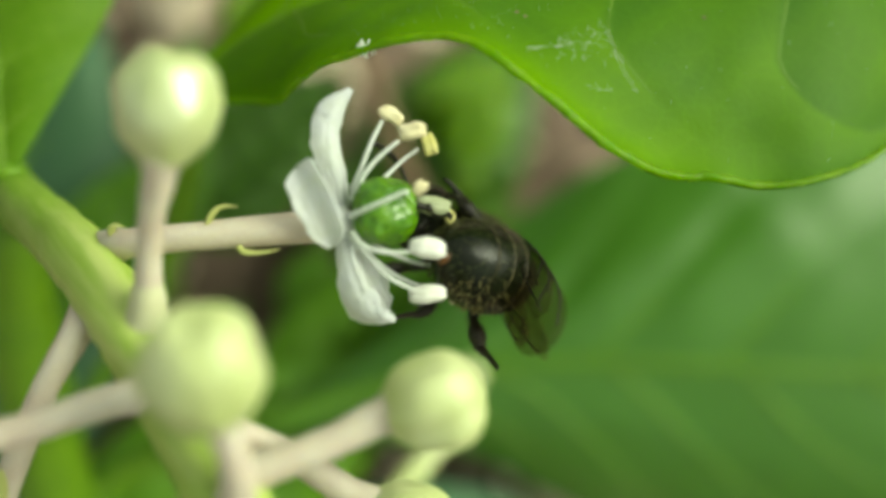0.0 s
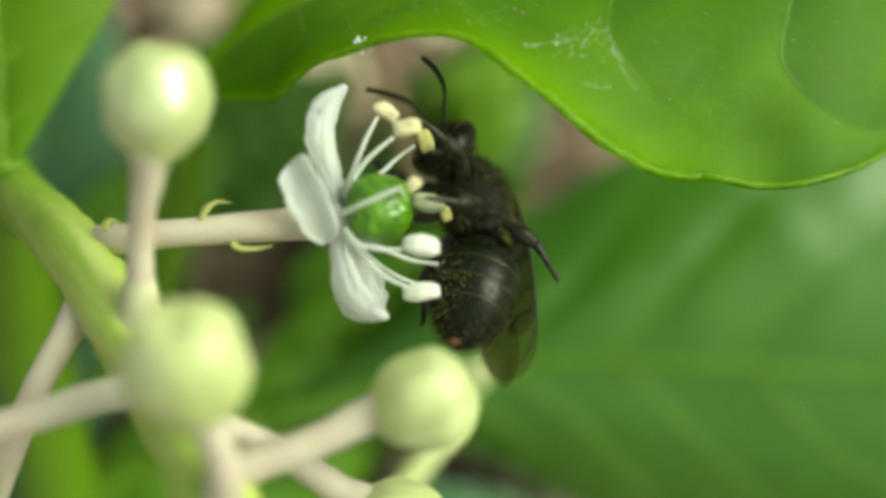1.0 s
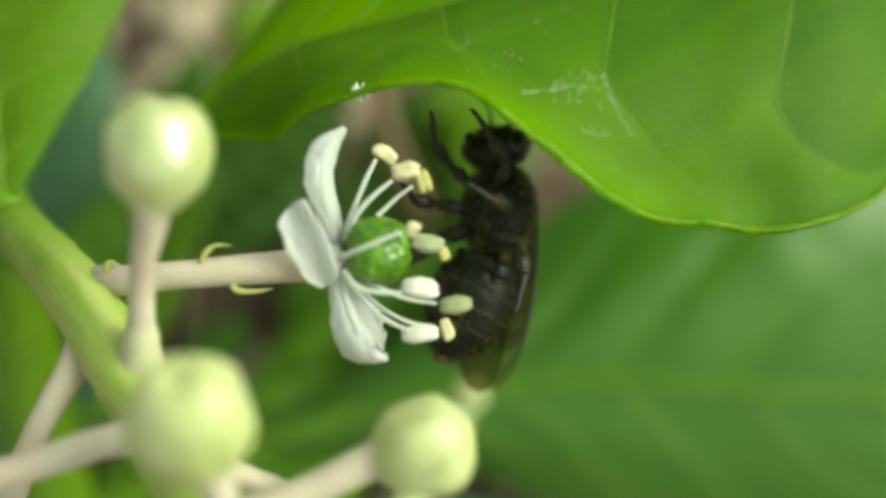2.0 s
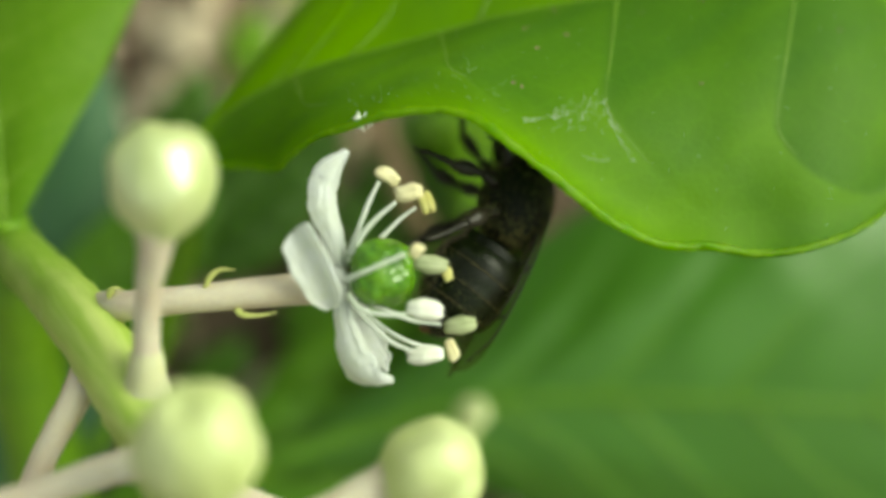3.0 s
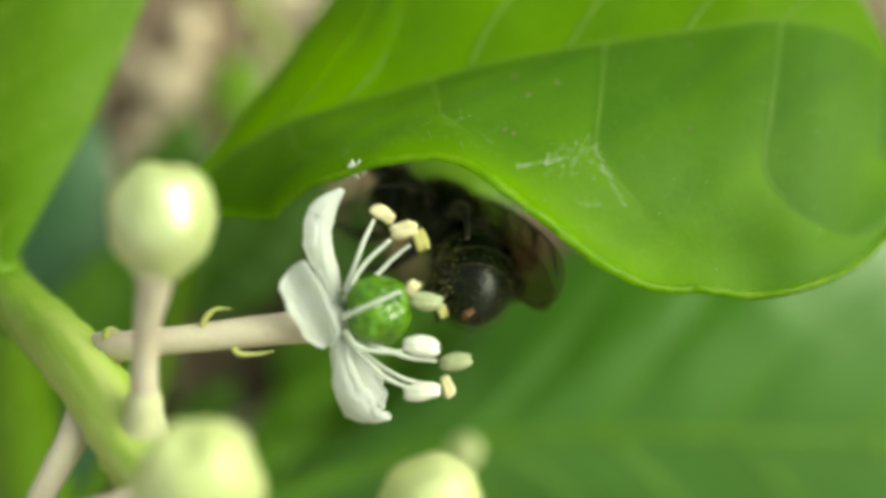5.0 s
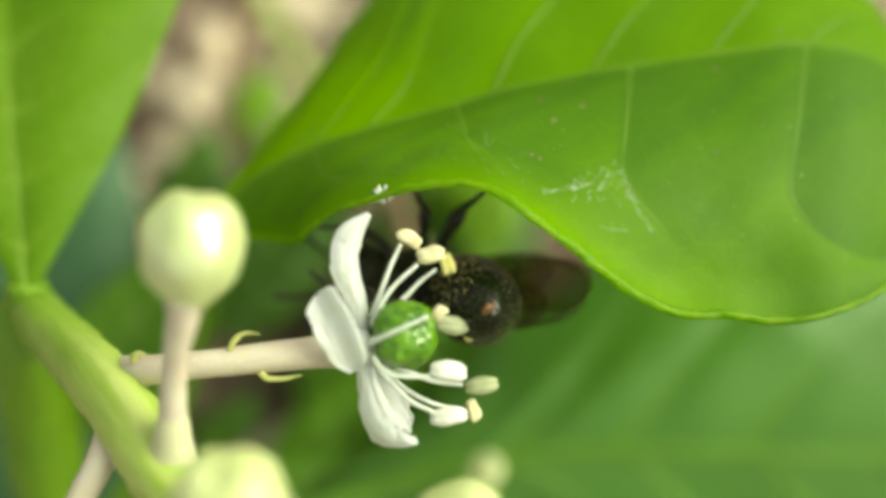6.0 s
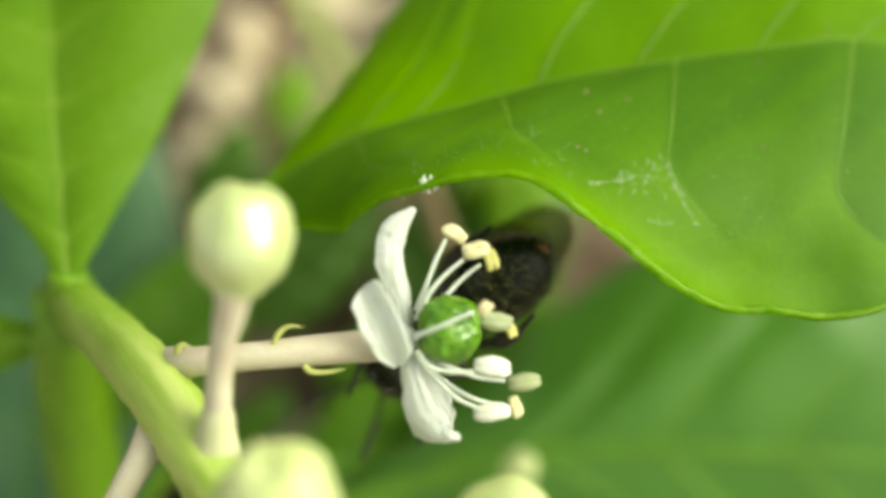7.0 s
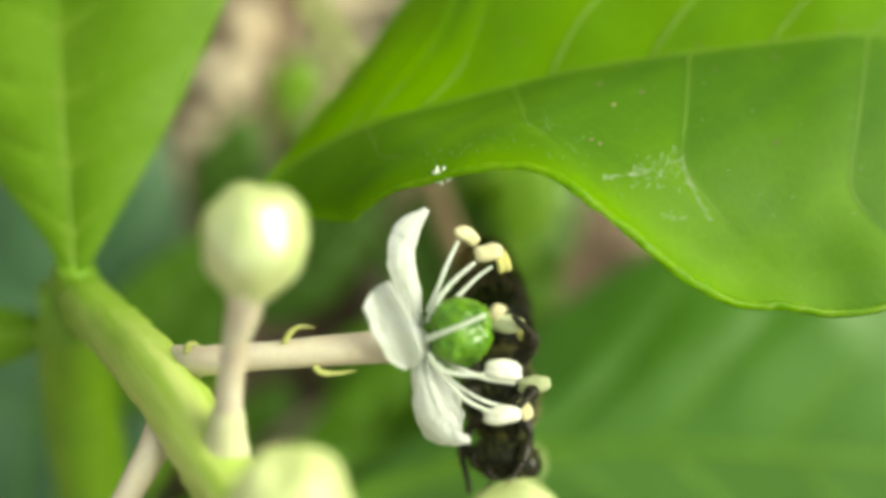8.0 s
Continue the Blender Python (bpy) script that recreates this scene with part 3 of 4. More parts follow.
bract([(-15.2, -1.4, -7.6), (-15.0, -1.7, -8.3), (-15.1, -1.8, -9.0), (-15.4, -1.7, -9.5)], 0.22)

# the flower itself
receptacle = part("flower", lathe(bmesh.new(), FLOWER + Vector((-0.55, 0, -0.02)), (1, 0.02, 0.06), [(0, 0.50), (0.2, 0.62), (0.5, 0.70), (0.8, 0.62), (1.0, 0.3), (1.05, 0.0)], 24, 14),
                  PETAL, cluster, "open white flower with five petals and a green ovary")


def petal(spine, halves, across, cup, curl_tip=0.0, seed=0.0, frill=1.0, round_foot=False):
    """A spoon-shaped petal along its spine; frill: how crumpled its edge is; round_foot: the near end is rounded too."""
    line = spline(spine, 40)
    wide = Vector(across).normalized()

    def fn(u, v):
        s = u * 40
        i = min(int(s), 39)
        c = line[i].lerp(line[i + 1], s - i)
        ahead = (line[i + 1] - line[i]).normalized()
        w = (wide - ahead * wide.dot(ahead)).normalized()
        up = ahead.cross(w)
        x = 2 * v - 1
        h = level(halves, u) * (1 + frill * (0.10 * noise.noise(Vector((u * 7, x * 0.6, seed))) + (0.04 + 0.14 * u * u) * noise.noise(Vector((u * 19, x, seed + 2))) + 0.09 * u * u * noise.noise(Vector((u * 45, x, seed + 5)))))
        h *= math.sqrt(max(0.02, 1 - (max(0.0, u - 0.78) / 0.22) ** 2))
        if round_foot:
            h *= math.sqrt(max(0.03, 1 - (max(0.0, 0.26 - u) / 0.26) ** 2))
        ruffle = frill * (0.16 * noise.noise(Vector((u * 5, x * 3, seed + 4))) + 0.06 * noise.noise(Vector((u * 14, x * 7, seed)))) * abs(x)
        rib = 0.003 * math.sin(x * 16) * math.sin(math.pi * u)
        return c + w * x * h + up * (cup * h * (x * x - 0.3) + ruffle + rib + curl_tip * max(0, u - 0.8) ** 2 * 25)

    ob = part("petal", sheet(bmesh.new(), fn, 72, 28), PETAL, receptacle)
    return thicken(ob, 0.10, 0)


petal([(-3.55, 0.05, 1.45), (-3.70, 0.0, 2.6), (-4.02, -0.05, 3.8), (-3.88, 0.0, 4.75), (-3.28, 0.15, 5.66)], [0.20, 0.42, 0.60, 0.52, 0.22], (0.80, 0.60, 0.0), 0.9, 0.0, 0.4)
petal([(-3.85, -0.60, 0.08), (-4.05, -1.05, 0.80), (-4.40, -1.35, 1.70), (-4.78, -1.35, 2.45), (-5.05, -1.05, 2.80)], [0.50, 0.66, 0.74, 0.68, 0.46], (0.85, -0.30, 0.42), -0.45, 0.0, 1.9, 0.35, True)
petal([(-3.55, -0.25, 0.5), (-3.42, -0.6, -0.6), (-3.10, -0.8, -1.75), (-2.45, -0.75, -2.40), (-1.70, -0.5, -2.50)], [0.26, 0.42, 0.66, 0.74, 0.55, 0.26], (0.80, -0.55, 0.25), -0.55, 0.0, 3.3, 1.2)
petal([(-3.4, 0.45, 0.5), (-2.85, 1.0, -0.6), (-2.35, 1.3, -1.6), (-2.0, 1.4, -2.35)], [0.25, 0.50, 0.56, 0.40, 0.15], (0.7, 0.70, 0.2), 0.4, 0.0, 4.8)
petal([(-3.45, 0.5, 1.5), (-3.66, 0.85, 2.4), (-3.90, 1.05, 3.2), (-3.95, 1.0, 3.9)], [0.20, 0.30, 0.35, 0.30, 0.15], (0.55, 0.82, 0.0), 0.4, 0.0, 6.1)


def ovary_shape(bm):
    """A plump lobed capsule with a bumpy wet skin."""
    lathe(bm, (-3.18, 0.0, 1.30), (1, 0.0, 0.05), [(0, 0.40), (0.12, 0.82), (0.45, 1.14), (0.98, 1.29), (1.52, 1.20), (1.98, 0.90), (2.22, 0.50), (2.20, 0.2), (2.1, 0.0)], 110, 64, 3, 0.05, 0.16, 2.0)
    mid = Vector((-2.1, 0, 1.36))
    for v in bm.verts:
        d = v.co - mid
        v.co += d * (0.075 * noise.noise(v.co * 2.0) + 0.050 * noise.noise(v.co * 4.2 + Vector((3, 1, 7))) + 0.018 * noise.noise(v.co * 11.0))
    return bm


part("ovary", ovary_shape(bmesh.new()), OVARY, receptacle, "shiny green lobed ovary")


def stamen(points, anther_at, way, size, mat, label=""):
    """A slender filament with a two-lobed anther."""
    if points:
        part("filament", tube(bmesh.new(), points, [0.13, 0.095, 0.085, 0.07], 20, 8, 0.08), FILAMENT, receptacle)
    a = Vector(way).normalized()
    flat = a.orthogonal().normalized()
    rise = Vector((a.z, 0, -a.x)).normalized() if abs(a.y) < 0.9 else flat
    bm = ellipsoid(bmesh.new(), anther_at, a, rise, (size[0], size[1] * 0.85, size[1]), 26, 20, 0.0)
    rough = 0.14 if mat in (ANTHER_WHITE, ANTHER_GREEN) else 0.34
    boxy = 0.0 if mat in (ANTHER_WHITE, ANTHER_GREEN) else 0.55
    for v in bm.verts:
        d = v.co - Vector(anther_at)
        groove = math.exp(-(d.dot(rise) / (size[1] * 0.22)) ** 2)
        v.co -= d * (0.13 * groove)
        # spent anthers are boxy, with flared corners
        q = Vector((d.dot(a) / size[0], d.dot(rise) / size[1], d.dot(a.cross(rise)) / size[1]))
        v.co += d * boxy * (0.62 * (1 / max(abs(q.x), abs(q.y), abs(q.z), 0.3) - 1))
        v.co += d * rough * noise.noise(d * 2.6 + Vector(anther_at) * 3)
    part("anther", bm, mat, receptacle, label)


stamen([(-3.2, -0.25, 2.0), (-2.85, -0.3, 2.9), (-2.5, -0.2, 3.8), (-2.15, 0.0, 4.55)], (-1.83, 0.15, 4.75), (0.75, 0.1, -0.6), (0.48, 0.30), ANTHER)
stamen([(-3.2, -0.45, 1.7), (-2.75, -0.6, 2.6), (-2.2, -0.5, 3.25), (-1.55, -0.35, 3.8)], (-1.06, -0.3, 4.15), (1.0, -0.1, 0.15), (0.52, 0.31), ANTHER)
stamen([(-2.6, 0.7, 2.1), (-2.0, 1.0, 2.7), (-1.5, 1.2, 3.2), (-0.9, 1.3, 3.65)], (-0.52, 1.4, 3.85), (0.3, 0.2, -1.0), (0.46, 0.27), ANTHER_YELLOW)
stamen([(-3.25, -0.9, 1.12), (-2.7, -1.3, 1.35), (-2.0, -1.45, 1.65), (-1.2, -1.35, 2.0)], (-0.80, -1.3, 2.1), (0.6, -0.2, 0.8), (0.29, 0.22), ANTHER)
stamen([(-2.4, 0.9, 1.2), (-1.7, 1.2, 1.45), (-1.2, 1.2, 1.55), (-0.9, 1.15, 1.6)], (-0.38, 1.1, 1.58), (1.0, 0.1, -0.08), (0.68, 0.36), ANTHER_GREEN)
stamen([], (0.265, 1.8, 1.17), (0.3, 0.2, -1.0), (0.30, 0.22), ANTHER_YELLOW)
stamen([(-3.2, -0.7, 0.6), (-2.75, -1.0, 0.10), (-2.0, -0.95, -0.10), (-1.2, -0.75, -0.12)], (-0.52, -0.65, 0.03), (1.0, 0.05, -0.10), (0.74, 0.40), ANTHER_WHITE)
stamen([(-3.2, -0.4, 0.4), (-2.55, -0.55, -0.35), (-1.8, -0.5, -1.05), (-1.0, -0.35, -1.45)], (-0.55, -0.3, -1.58), (1.0, 0.0, 0.06), (0.74, 0.34), ANTHER_WHITE)
stamen([(-3.0, 0.7, 0.4), (-2.0, 1.2, -0.1), (-1.0, 1.5, -0.5), (0.0, 1.6, -0.65)], (0.68, 1.6, -0.68), (1.0, 0.0, 0.15), (0.68, 0.34), ANTHER_GREEN)
stamen([(-3.1, 0.4, 0.3), (-2.2, 0.7, -0.6), (-1.2, 0.8, -1.2), (-0.2, 1.4, -1.52)], (0.39, 1.7, -1.59), (0.35, 0.1, -1.0), (0.42, 0.26), ANTHER)


# ---- scuffs and specks on the arching leaf ----
def build_scuffs():
    rnd = random.Random(5)
    bm = bmesh.new()

    def flake(u, v, du, dv, size, long):
        """A thin torn flake of skin along the way (du, dv) of the blade."""
        c = arch_at(u, v) + arch_out * 0.092
        a = (arch_at(u + du * 0.1, v + dv * 0.1) - arch_at(u - du * 0.1, v - dv * 0.1)).normalized()
        b = a.cross(arch_out).normalized()
        turn = rnd.uniform(-0.35, 0.35)
        a, b = a * math.cos(turn) + b * math.sin(turn), b * math.cos(turn) - a * math.sin(turn)
        ring = [bm.verts.new(c + a * long * x + b * size * y) for x, y in ((-1, 0), (-0.3, -1), (0.6, -0.7), (1, 0.1), (0.4, 0.9), (-0.5, 0.8))]
        tip = bm.verts.new(c + arch_out * 0.006)
        for j in range(6):
            bm.faces.new((ring[j], ring[(j + 1) % 6], tip))

    for k in range(46):
        f = rnd.random()
        flake(0.540 + 0.043 * f, 0.833 - 0.123 * f + rnd.gauss(0, 0.006), 0.043, -0.123, rnd.uniform(0.004, 0.010), rnd.uniform(0.03, 0.14))
    for k in range(95):
        f, g = rnd.random(), abs(rnd.gauss(0, 1))
        flake(0.568 + 0.050 * f, 0.735 - 0.125 * f + 0.05 * g * rnd.choice((-0.6, 1)), 0.005, 0.133, rnd.uniform(0.004, 0.009), rnd.uniform(0.03, 0.11))
    for k in range(70):
        f = rnd.random()
        flake(0.617 + 0.036 * f ** 1.4 + rnd.gauss(0, 0.0025), 0.60 + 0.18 * f + rnd.gauss(0, 0.010), 0.02, 0.12, rnd.uniform(0.004, 0.010), rnd.uniform(0.02, 0.08))
    for k in range(24):
        f = rnd.random()
        flake(0.600 + 0.030 * f, 0.845 - 0.05 * f + rnd.gauss(0, 0.008), 0.01, 0.13, rnd.uniform(0.004, 0.009), rnd.uniform(0.02, 0.06))
    for k in range(40):
        flake(rnd.uniform(0.33, 0.52), rnd.uniform(0.62, 0.86), 0.005, 0.13, rnd.uniform(0.003, 0.008), rnd.uniform(0.03, 0.08))
    for k in range(170):
        flake(rnd.uniform(0.3, 0.95), rnd.uniform(0.05, 0.95), 0.005, 0.13, rnd.uniform(0.004, 0.012), rnd.uniform(0.01, 0.05))
    dots = bmesh.new()
    for k in range(14):
        u, v = rnd.uniform(0.45, 0.85), rnd.uniform(-0.2, 0.75)
        ellipsoid(dots, arch_at(u, v) + arch_out * 0.07, (1, 0, 0.2), arch_out, (rnd.uniform(0.05, 0.11), rnd.uniform(0.04, 0.08), 0.03), 8, 6, 0.2)
    part("blemish", dots, TWIG, arch_leaf, "tiny brown blemishes", kind="stuff")
    part("scuff", bm, SCUFF, arch_leaf, "pale scratches and specks", smooth=False, kind="stuff")
    bm = bmesh.new()
    for k in range(70):
        c = Vector((-2.85, 0.9, 6.85)) + Vector((rnd.gauss(0, 0.13), rnd.gauss(0, 0.06), rnd.gauss(0, 0.08) + rnd.choice((0, 0, 0.2))))
        ellipsoid(bm, c, (rnd.gauss(0.15, 0.3), rnd.gauss(0, 0.3), 1), (1, 0, 0), (rnd.uniform(0.05, 0.15), 0.02, 0.03), 6, 4)
    part("fluff", bm, SPECK, arch_leaf, "tuft of white fluff on the margin", kind="stuff")


build_scuffs()


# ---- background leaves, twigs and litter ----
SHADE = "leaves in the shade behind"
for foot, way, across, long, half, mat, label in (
        ((-15.0, 23.5, 1.0), (0.75, 0.0, 0.65), (-0.6, -0.15, 0.8), 13.0, 3.6, LEAF_IN_SHADE, "dull green leaf in the shade beside the flower"),
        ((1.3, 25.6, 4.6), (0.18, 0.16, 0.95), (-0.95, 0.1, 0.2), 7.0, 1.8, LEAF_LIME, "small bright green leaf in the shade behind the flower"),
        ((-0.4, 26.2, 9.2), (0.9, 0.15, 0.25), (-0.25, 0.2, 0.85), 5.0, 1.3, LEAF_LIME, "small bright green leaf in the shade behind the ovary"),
        ((-4.6, 29.0, -0.5), (0.55, -0.10, 0.82), (-0.8, 0.25, 0.6), 17.0, 5.2, LEAF_IN_SHADE, "green leaf glimpsed under the arching leaf"),
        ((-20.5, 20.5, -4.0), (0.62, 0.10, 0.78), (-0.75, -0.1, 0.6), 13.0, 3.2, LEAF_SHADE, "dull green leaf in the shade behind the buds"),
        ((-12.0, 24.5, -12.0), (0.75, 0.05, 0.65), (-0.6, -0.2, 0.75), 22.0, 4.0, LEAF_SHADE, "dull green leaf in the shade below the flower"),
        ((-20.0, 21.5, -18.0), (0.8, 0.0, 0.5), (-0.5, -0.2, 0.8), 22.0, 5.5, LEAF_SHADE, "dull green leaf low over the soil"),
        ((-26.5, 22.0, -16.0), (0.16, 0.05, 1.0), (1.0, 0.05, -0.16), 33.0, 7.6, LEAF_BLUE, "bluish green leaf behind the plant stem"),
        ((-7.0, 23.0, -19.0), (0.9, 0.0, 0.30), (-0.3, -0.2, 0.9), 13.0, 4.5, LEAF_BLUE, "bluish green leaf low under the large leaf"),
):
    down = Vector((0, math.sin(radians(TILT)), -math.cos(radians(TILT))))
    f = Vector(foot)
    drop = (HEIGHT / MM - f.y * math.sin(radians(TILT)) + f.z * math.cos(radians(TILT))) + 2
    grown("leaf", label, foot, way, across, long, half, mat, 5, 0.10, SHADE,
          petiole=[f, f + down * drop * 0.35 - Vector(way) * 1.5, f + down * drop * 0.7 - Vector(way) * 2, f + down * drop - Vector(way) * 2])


def build_litter():
    rnd = random.Random(21)
    base = over_soil(-6, 14)
    top = thing("leaf_litter", "scattered tan crumbs and dry bits on the soil", "litter", base, kind="stuff")
    bm = bmesh.new()
    for k in range(1500):
        c = over_soil(rnd.uniform(-60, 50), rnd.uniform(-40, 45), 0.4)
        r = rnd.uniform(0.4, 1.8) * (1 if rnd.random() < 0.75 else 1.9)
        a = Vector((rnd.gauss(0, 1), rnd.gauss(0, 1), rnd.gauss(0, 1)))
        ellipsoid(bm, c, a, (0, -0.6, 0.8), (r, r * rnd.uniform(0.4, 0.8), r * rnd.uniform(0.25, 0.6)), 9, 6, 0.5)
    part("crumb", bm, LITTER, top, kind="stuff")


build_litter()


def twig(label, points, r, mat):
    top = thing("twig", label, "twig", points[0], "dry twigs behind the plant")
    part("wood", tube(bmesh.new(), points, [r, r * 0.9, r * 0.8, r * 0.6], 24, 10, 0.2), mat, top)
    return top


twig("brown dead stalk standing in the soil", [over_soil(0.5, 0.0, -0.5), (-1.9, 25.5, 4.0), (-4.0, 24.0, 9.6), (-6.5, 23.0, 15.5)], 0.7, TWIG)
twig("yellow-green stalk leaning over the litter", [over_soil(-7.0, 12.5, -0.5), (-9.0, 34.0, 16.3), (-11.2, 31.0, 20.0), (-13.5, 28.0, 26.0)], 0.5, STEM)
twig("dry tan stalk leaning over the litter", [over_soil(-15.5, 9.0, -0.5), (-14.0, 33.5, 14.0), (-12.8, 31.0, 19.0), (-12.0, 28.0, 25.0)], 0.6, TWIG)
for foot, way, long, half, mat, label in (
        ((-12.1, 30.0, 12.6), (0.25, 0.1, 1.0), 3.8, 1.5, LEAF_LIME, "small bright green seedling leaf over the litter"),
        ((-16.5, 29.0, 6.0), (0.35, -0.1, 1.0), 7.0, 2.2, LEAF_IN_SHADE, "dark green seedling leaf over the litter"),
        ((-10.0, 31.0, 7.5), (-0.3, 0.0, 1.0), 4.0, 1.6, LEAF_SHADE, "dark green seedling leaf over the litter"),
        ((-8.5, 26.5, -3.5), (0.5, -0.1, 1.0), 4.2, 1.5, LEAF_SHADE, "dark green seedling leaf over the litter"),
        ((-6.0, 27.0, -5.5), (-0.6, -0.1, 0.8), 3.8, 1.4, LEAF_IN_SHADE, "dark green seedling leaf over the litter"),
        ((-14.5, 25.5, -6.5), (0.7, -0.1, 0.8), 4.5, 1.6, LEAF_IN_SHADE, "dark green seedling leaf over the litter"),
        ((-4.5, 28.0, 1.5), (-0.5, -0.1, 1.0), 4.0, 1.5, LEAF_IN_SHADE, "dark green seedling leaf over the litter")):
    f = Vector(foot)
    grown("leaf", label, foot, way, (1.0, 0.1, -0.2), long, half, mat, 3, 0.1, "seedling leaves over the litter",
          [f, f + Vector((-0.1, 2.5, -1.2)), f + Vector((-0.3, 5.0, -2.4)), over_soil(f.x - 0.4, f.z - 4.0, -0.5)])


# ---- the bee: in its own space x is ahead, y its left, z its back ----
def bee_space(name, label):
    ob = new(name)
    ob.empty_display_size = 0.001
    ORIGIN[ob.name] = Vector((0, 0, 0))
    return tagged(ob, label, "bee")


bee = bee_space("bee", "small dark brown bee with clear wings, crawling over the flower")
bee.scale = (1.15, 1.15, 1.15)
BEE_RND = random.Random(11)


def fuzz(bm, centre, radii, count, length, keep=lambda v: True, lean=(-0.3, 0, 0)):
    """Short hairs standing on an oval body."""
    made = 0
    while made < count:
        d = Vector((BEE_RND.gauss(0, 1), BEE_RND.gauss(0, 1), BEE_RND.gauss(0, 1))).normalized()
        if not keep(d):
            continue
        made += 1
        p = Vector(centre) + Vector((d.x * radii[0], d.y * radii[1], d.z * radii[2]))
        n = Vector((d.x / radii[0], d.y / radii[1], d.z / radii[2])).normalized() + Vector(lean)
        tip = p + (n.normalized() + Vector((BEE_RND.gauss(0, 0.25), BEE_RND.gauss(0, 0.25), BEE_RND.gauss(0, 0.25)))) * length * BEE_RND.uniform(0.5, 1)
        s = n.orthogonal().normalized() * 0.018
        o = n.cross(s).normalized() * 0.018
        a, b, c, t = (bm.verts.new(q) for q in (p + s, p - s * 0.5 + o, p - s * 0.5 - o, tip))
        bm.faces.new((a, b, t)), bm.faces.new((b, c, t)), bm.faces.new((c, a, t))
    return bm


thorax = part("thorax", ellipsoid(bmesh.new(), (0, 0, 0), (1, 0, 0), (0, 0, 1), (1.62, 1.25, 1.18), 32, 22, 0.05), DULL, bee)
part("down", fuzz(bmesh.new(), (0, 0, 0), (1.60, 1.23, 1.16), 2600, 0.27), HAIR, thorax, "short brown pile", kind="stuff")
part("collar", fuzz(bmesh.new(), (-0.1, 0, 0), (1.55, 1.22, 1.14), 420, 0.34, lambda v: abs(v.x) > 0.45 and v.z < 0.6), HAIR_PALE, thorax, "pale olive hair fringes", kind="stuff")
head = part("head", ellipsoid(bmesh.new(), (2.15, 0, -0.15), (1, 0, 0), (0, 0, 1), (0.72, 1.14, 0.98), 28, 20, 0.04), DULL, bee, at=(1.55, 0, -0.05))
for s in (-1, 1):
    part("compound_eye", ellipsoid(bmesh.new(), (2.22, s * 0.86, -0.08), (0.9, s * 0.25, 0), (0, 0, 1), (0.46, 0.36, 0.72), 20, 14), EYE, head)
    part("antenna", tube(bmesh.new(), [(2.75, s * 0.28, 0.15), (3.15, s * 0.50, 0.62), (3.50, s * 0.72, 0.95), (3.95, s * 0.95, 1.0), (4.55, s * 1.20, 0.82), (5.05, s * 1.38, 0.55)],
                         [0.06, 0.07, 0.06, 0.095, 0.10, 0.085], 30, 8, 0.08), BROWN, head)
    part("mandible", tube(bmesh.new(), [(2.55, s * 0.45, -0.85), (2.75, s * 0.35, -1.10), (2.85, s * 0.08, -1.22)], [0.15, 0.13, 0.05], 10, 8), BROWN, head)
part("down", fuzz(bmesh.new(), (2.15, 0, -0.15), (0.72, 1.10, 0.96), 900, 0.22), HAIR, head, kind="stuff")

WAIST = Vector((-1.45, 0, -0.1))
TAIL = Vector((-1, 0, -0.06))
abdomen = part("abdomen", lathe(bmesh.new(), WAIST, TAIL, [(0, 0.26), (0.13, 0.58), (0.45, 1.07), (1.05, 1.39), (1.8, 1.44), (2.6, 1.29), (3.28, 0.93), (3.75, 0.46), (3.92, 0.11), (3.95, 0.0)], 48, 40, 0, 0, 0.02),
               BLACK, bee, at=WAIST)
for a, r in [(0.58, 1.175), (1.24, 1.445), (1.94, 1.442), (2.60, 1.295)]:
    part("tergite_band", lathe(bmesh.new(), WAIST + TAIL * a, TAIL, [(-0.30, r * 0.985), (-0.1, r - 0.002), (0.05, r + 0.004), (0.09, r * 0.985), (0.10, r * 0.9)], 36, 10), BLACK, abdomen)
    part("hair_band", lathe(bmesh.new(), WAIST + TAIL * (a + 0.04), TAIL, [(-0.01, r * 0.97), (0.0, r + 0.007), (0.02, r + 0.005), (0.035, r * 0.96)], 48, 6), BAND, abdomen, "thin paler hair band")
part("tail_tip", ellipsoid(bmesh.new(), WAIST + Vector((-3.74, 0.06, -0.44)), (1, 0, 0.9), (0, 0, 1), (0.27, 0.30, 0.15), 20, 14, 0.5), ORANGE, abdomen, "orange-brown tip")
part("down", fuzz(bmesh.new(), WAIST + Vector((-1.98, 0, -0.12)), (1.95, 1.43, 1.42), 1500, 0.10, lambda v: v.x < 0.8, (-1.3, 0, 0)), HAIR, abdomen, kind="stuff")
part("fringe", fuzz(bmesh.new(), WAIST + Vector((-1.98, 0, -0.12)), (1.94, 1.42, 1.41), 320, 0.26, lambda v: v.x > 0.55 or (v.z < -0.72 and v.x > -0.8), (-0.6, 0, -0.2)), HAIR_PALE, abdomen, "pale hairs at the waist and under the belly", kind="stuff")


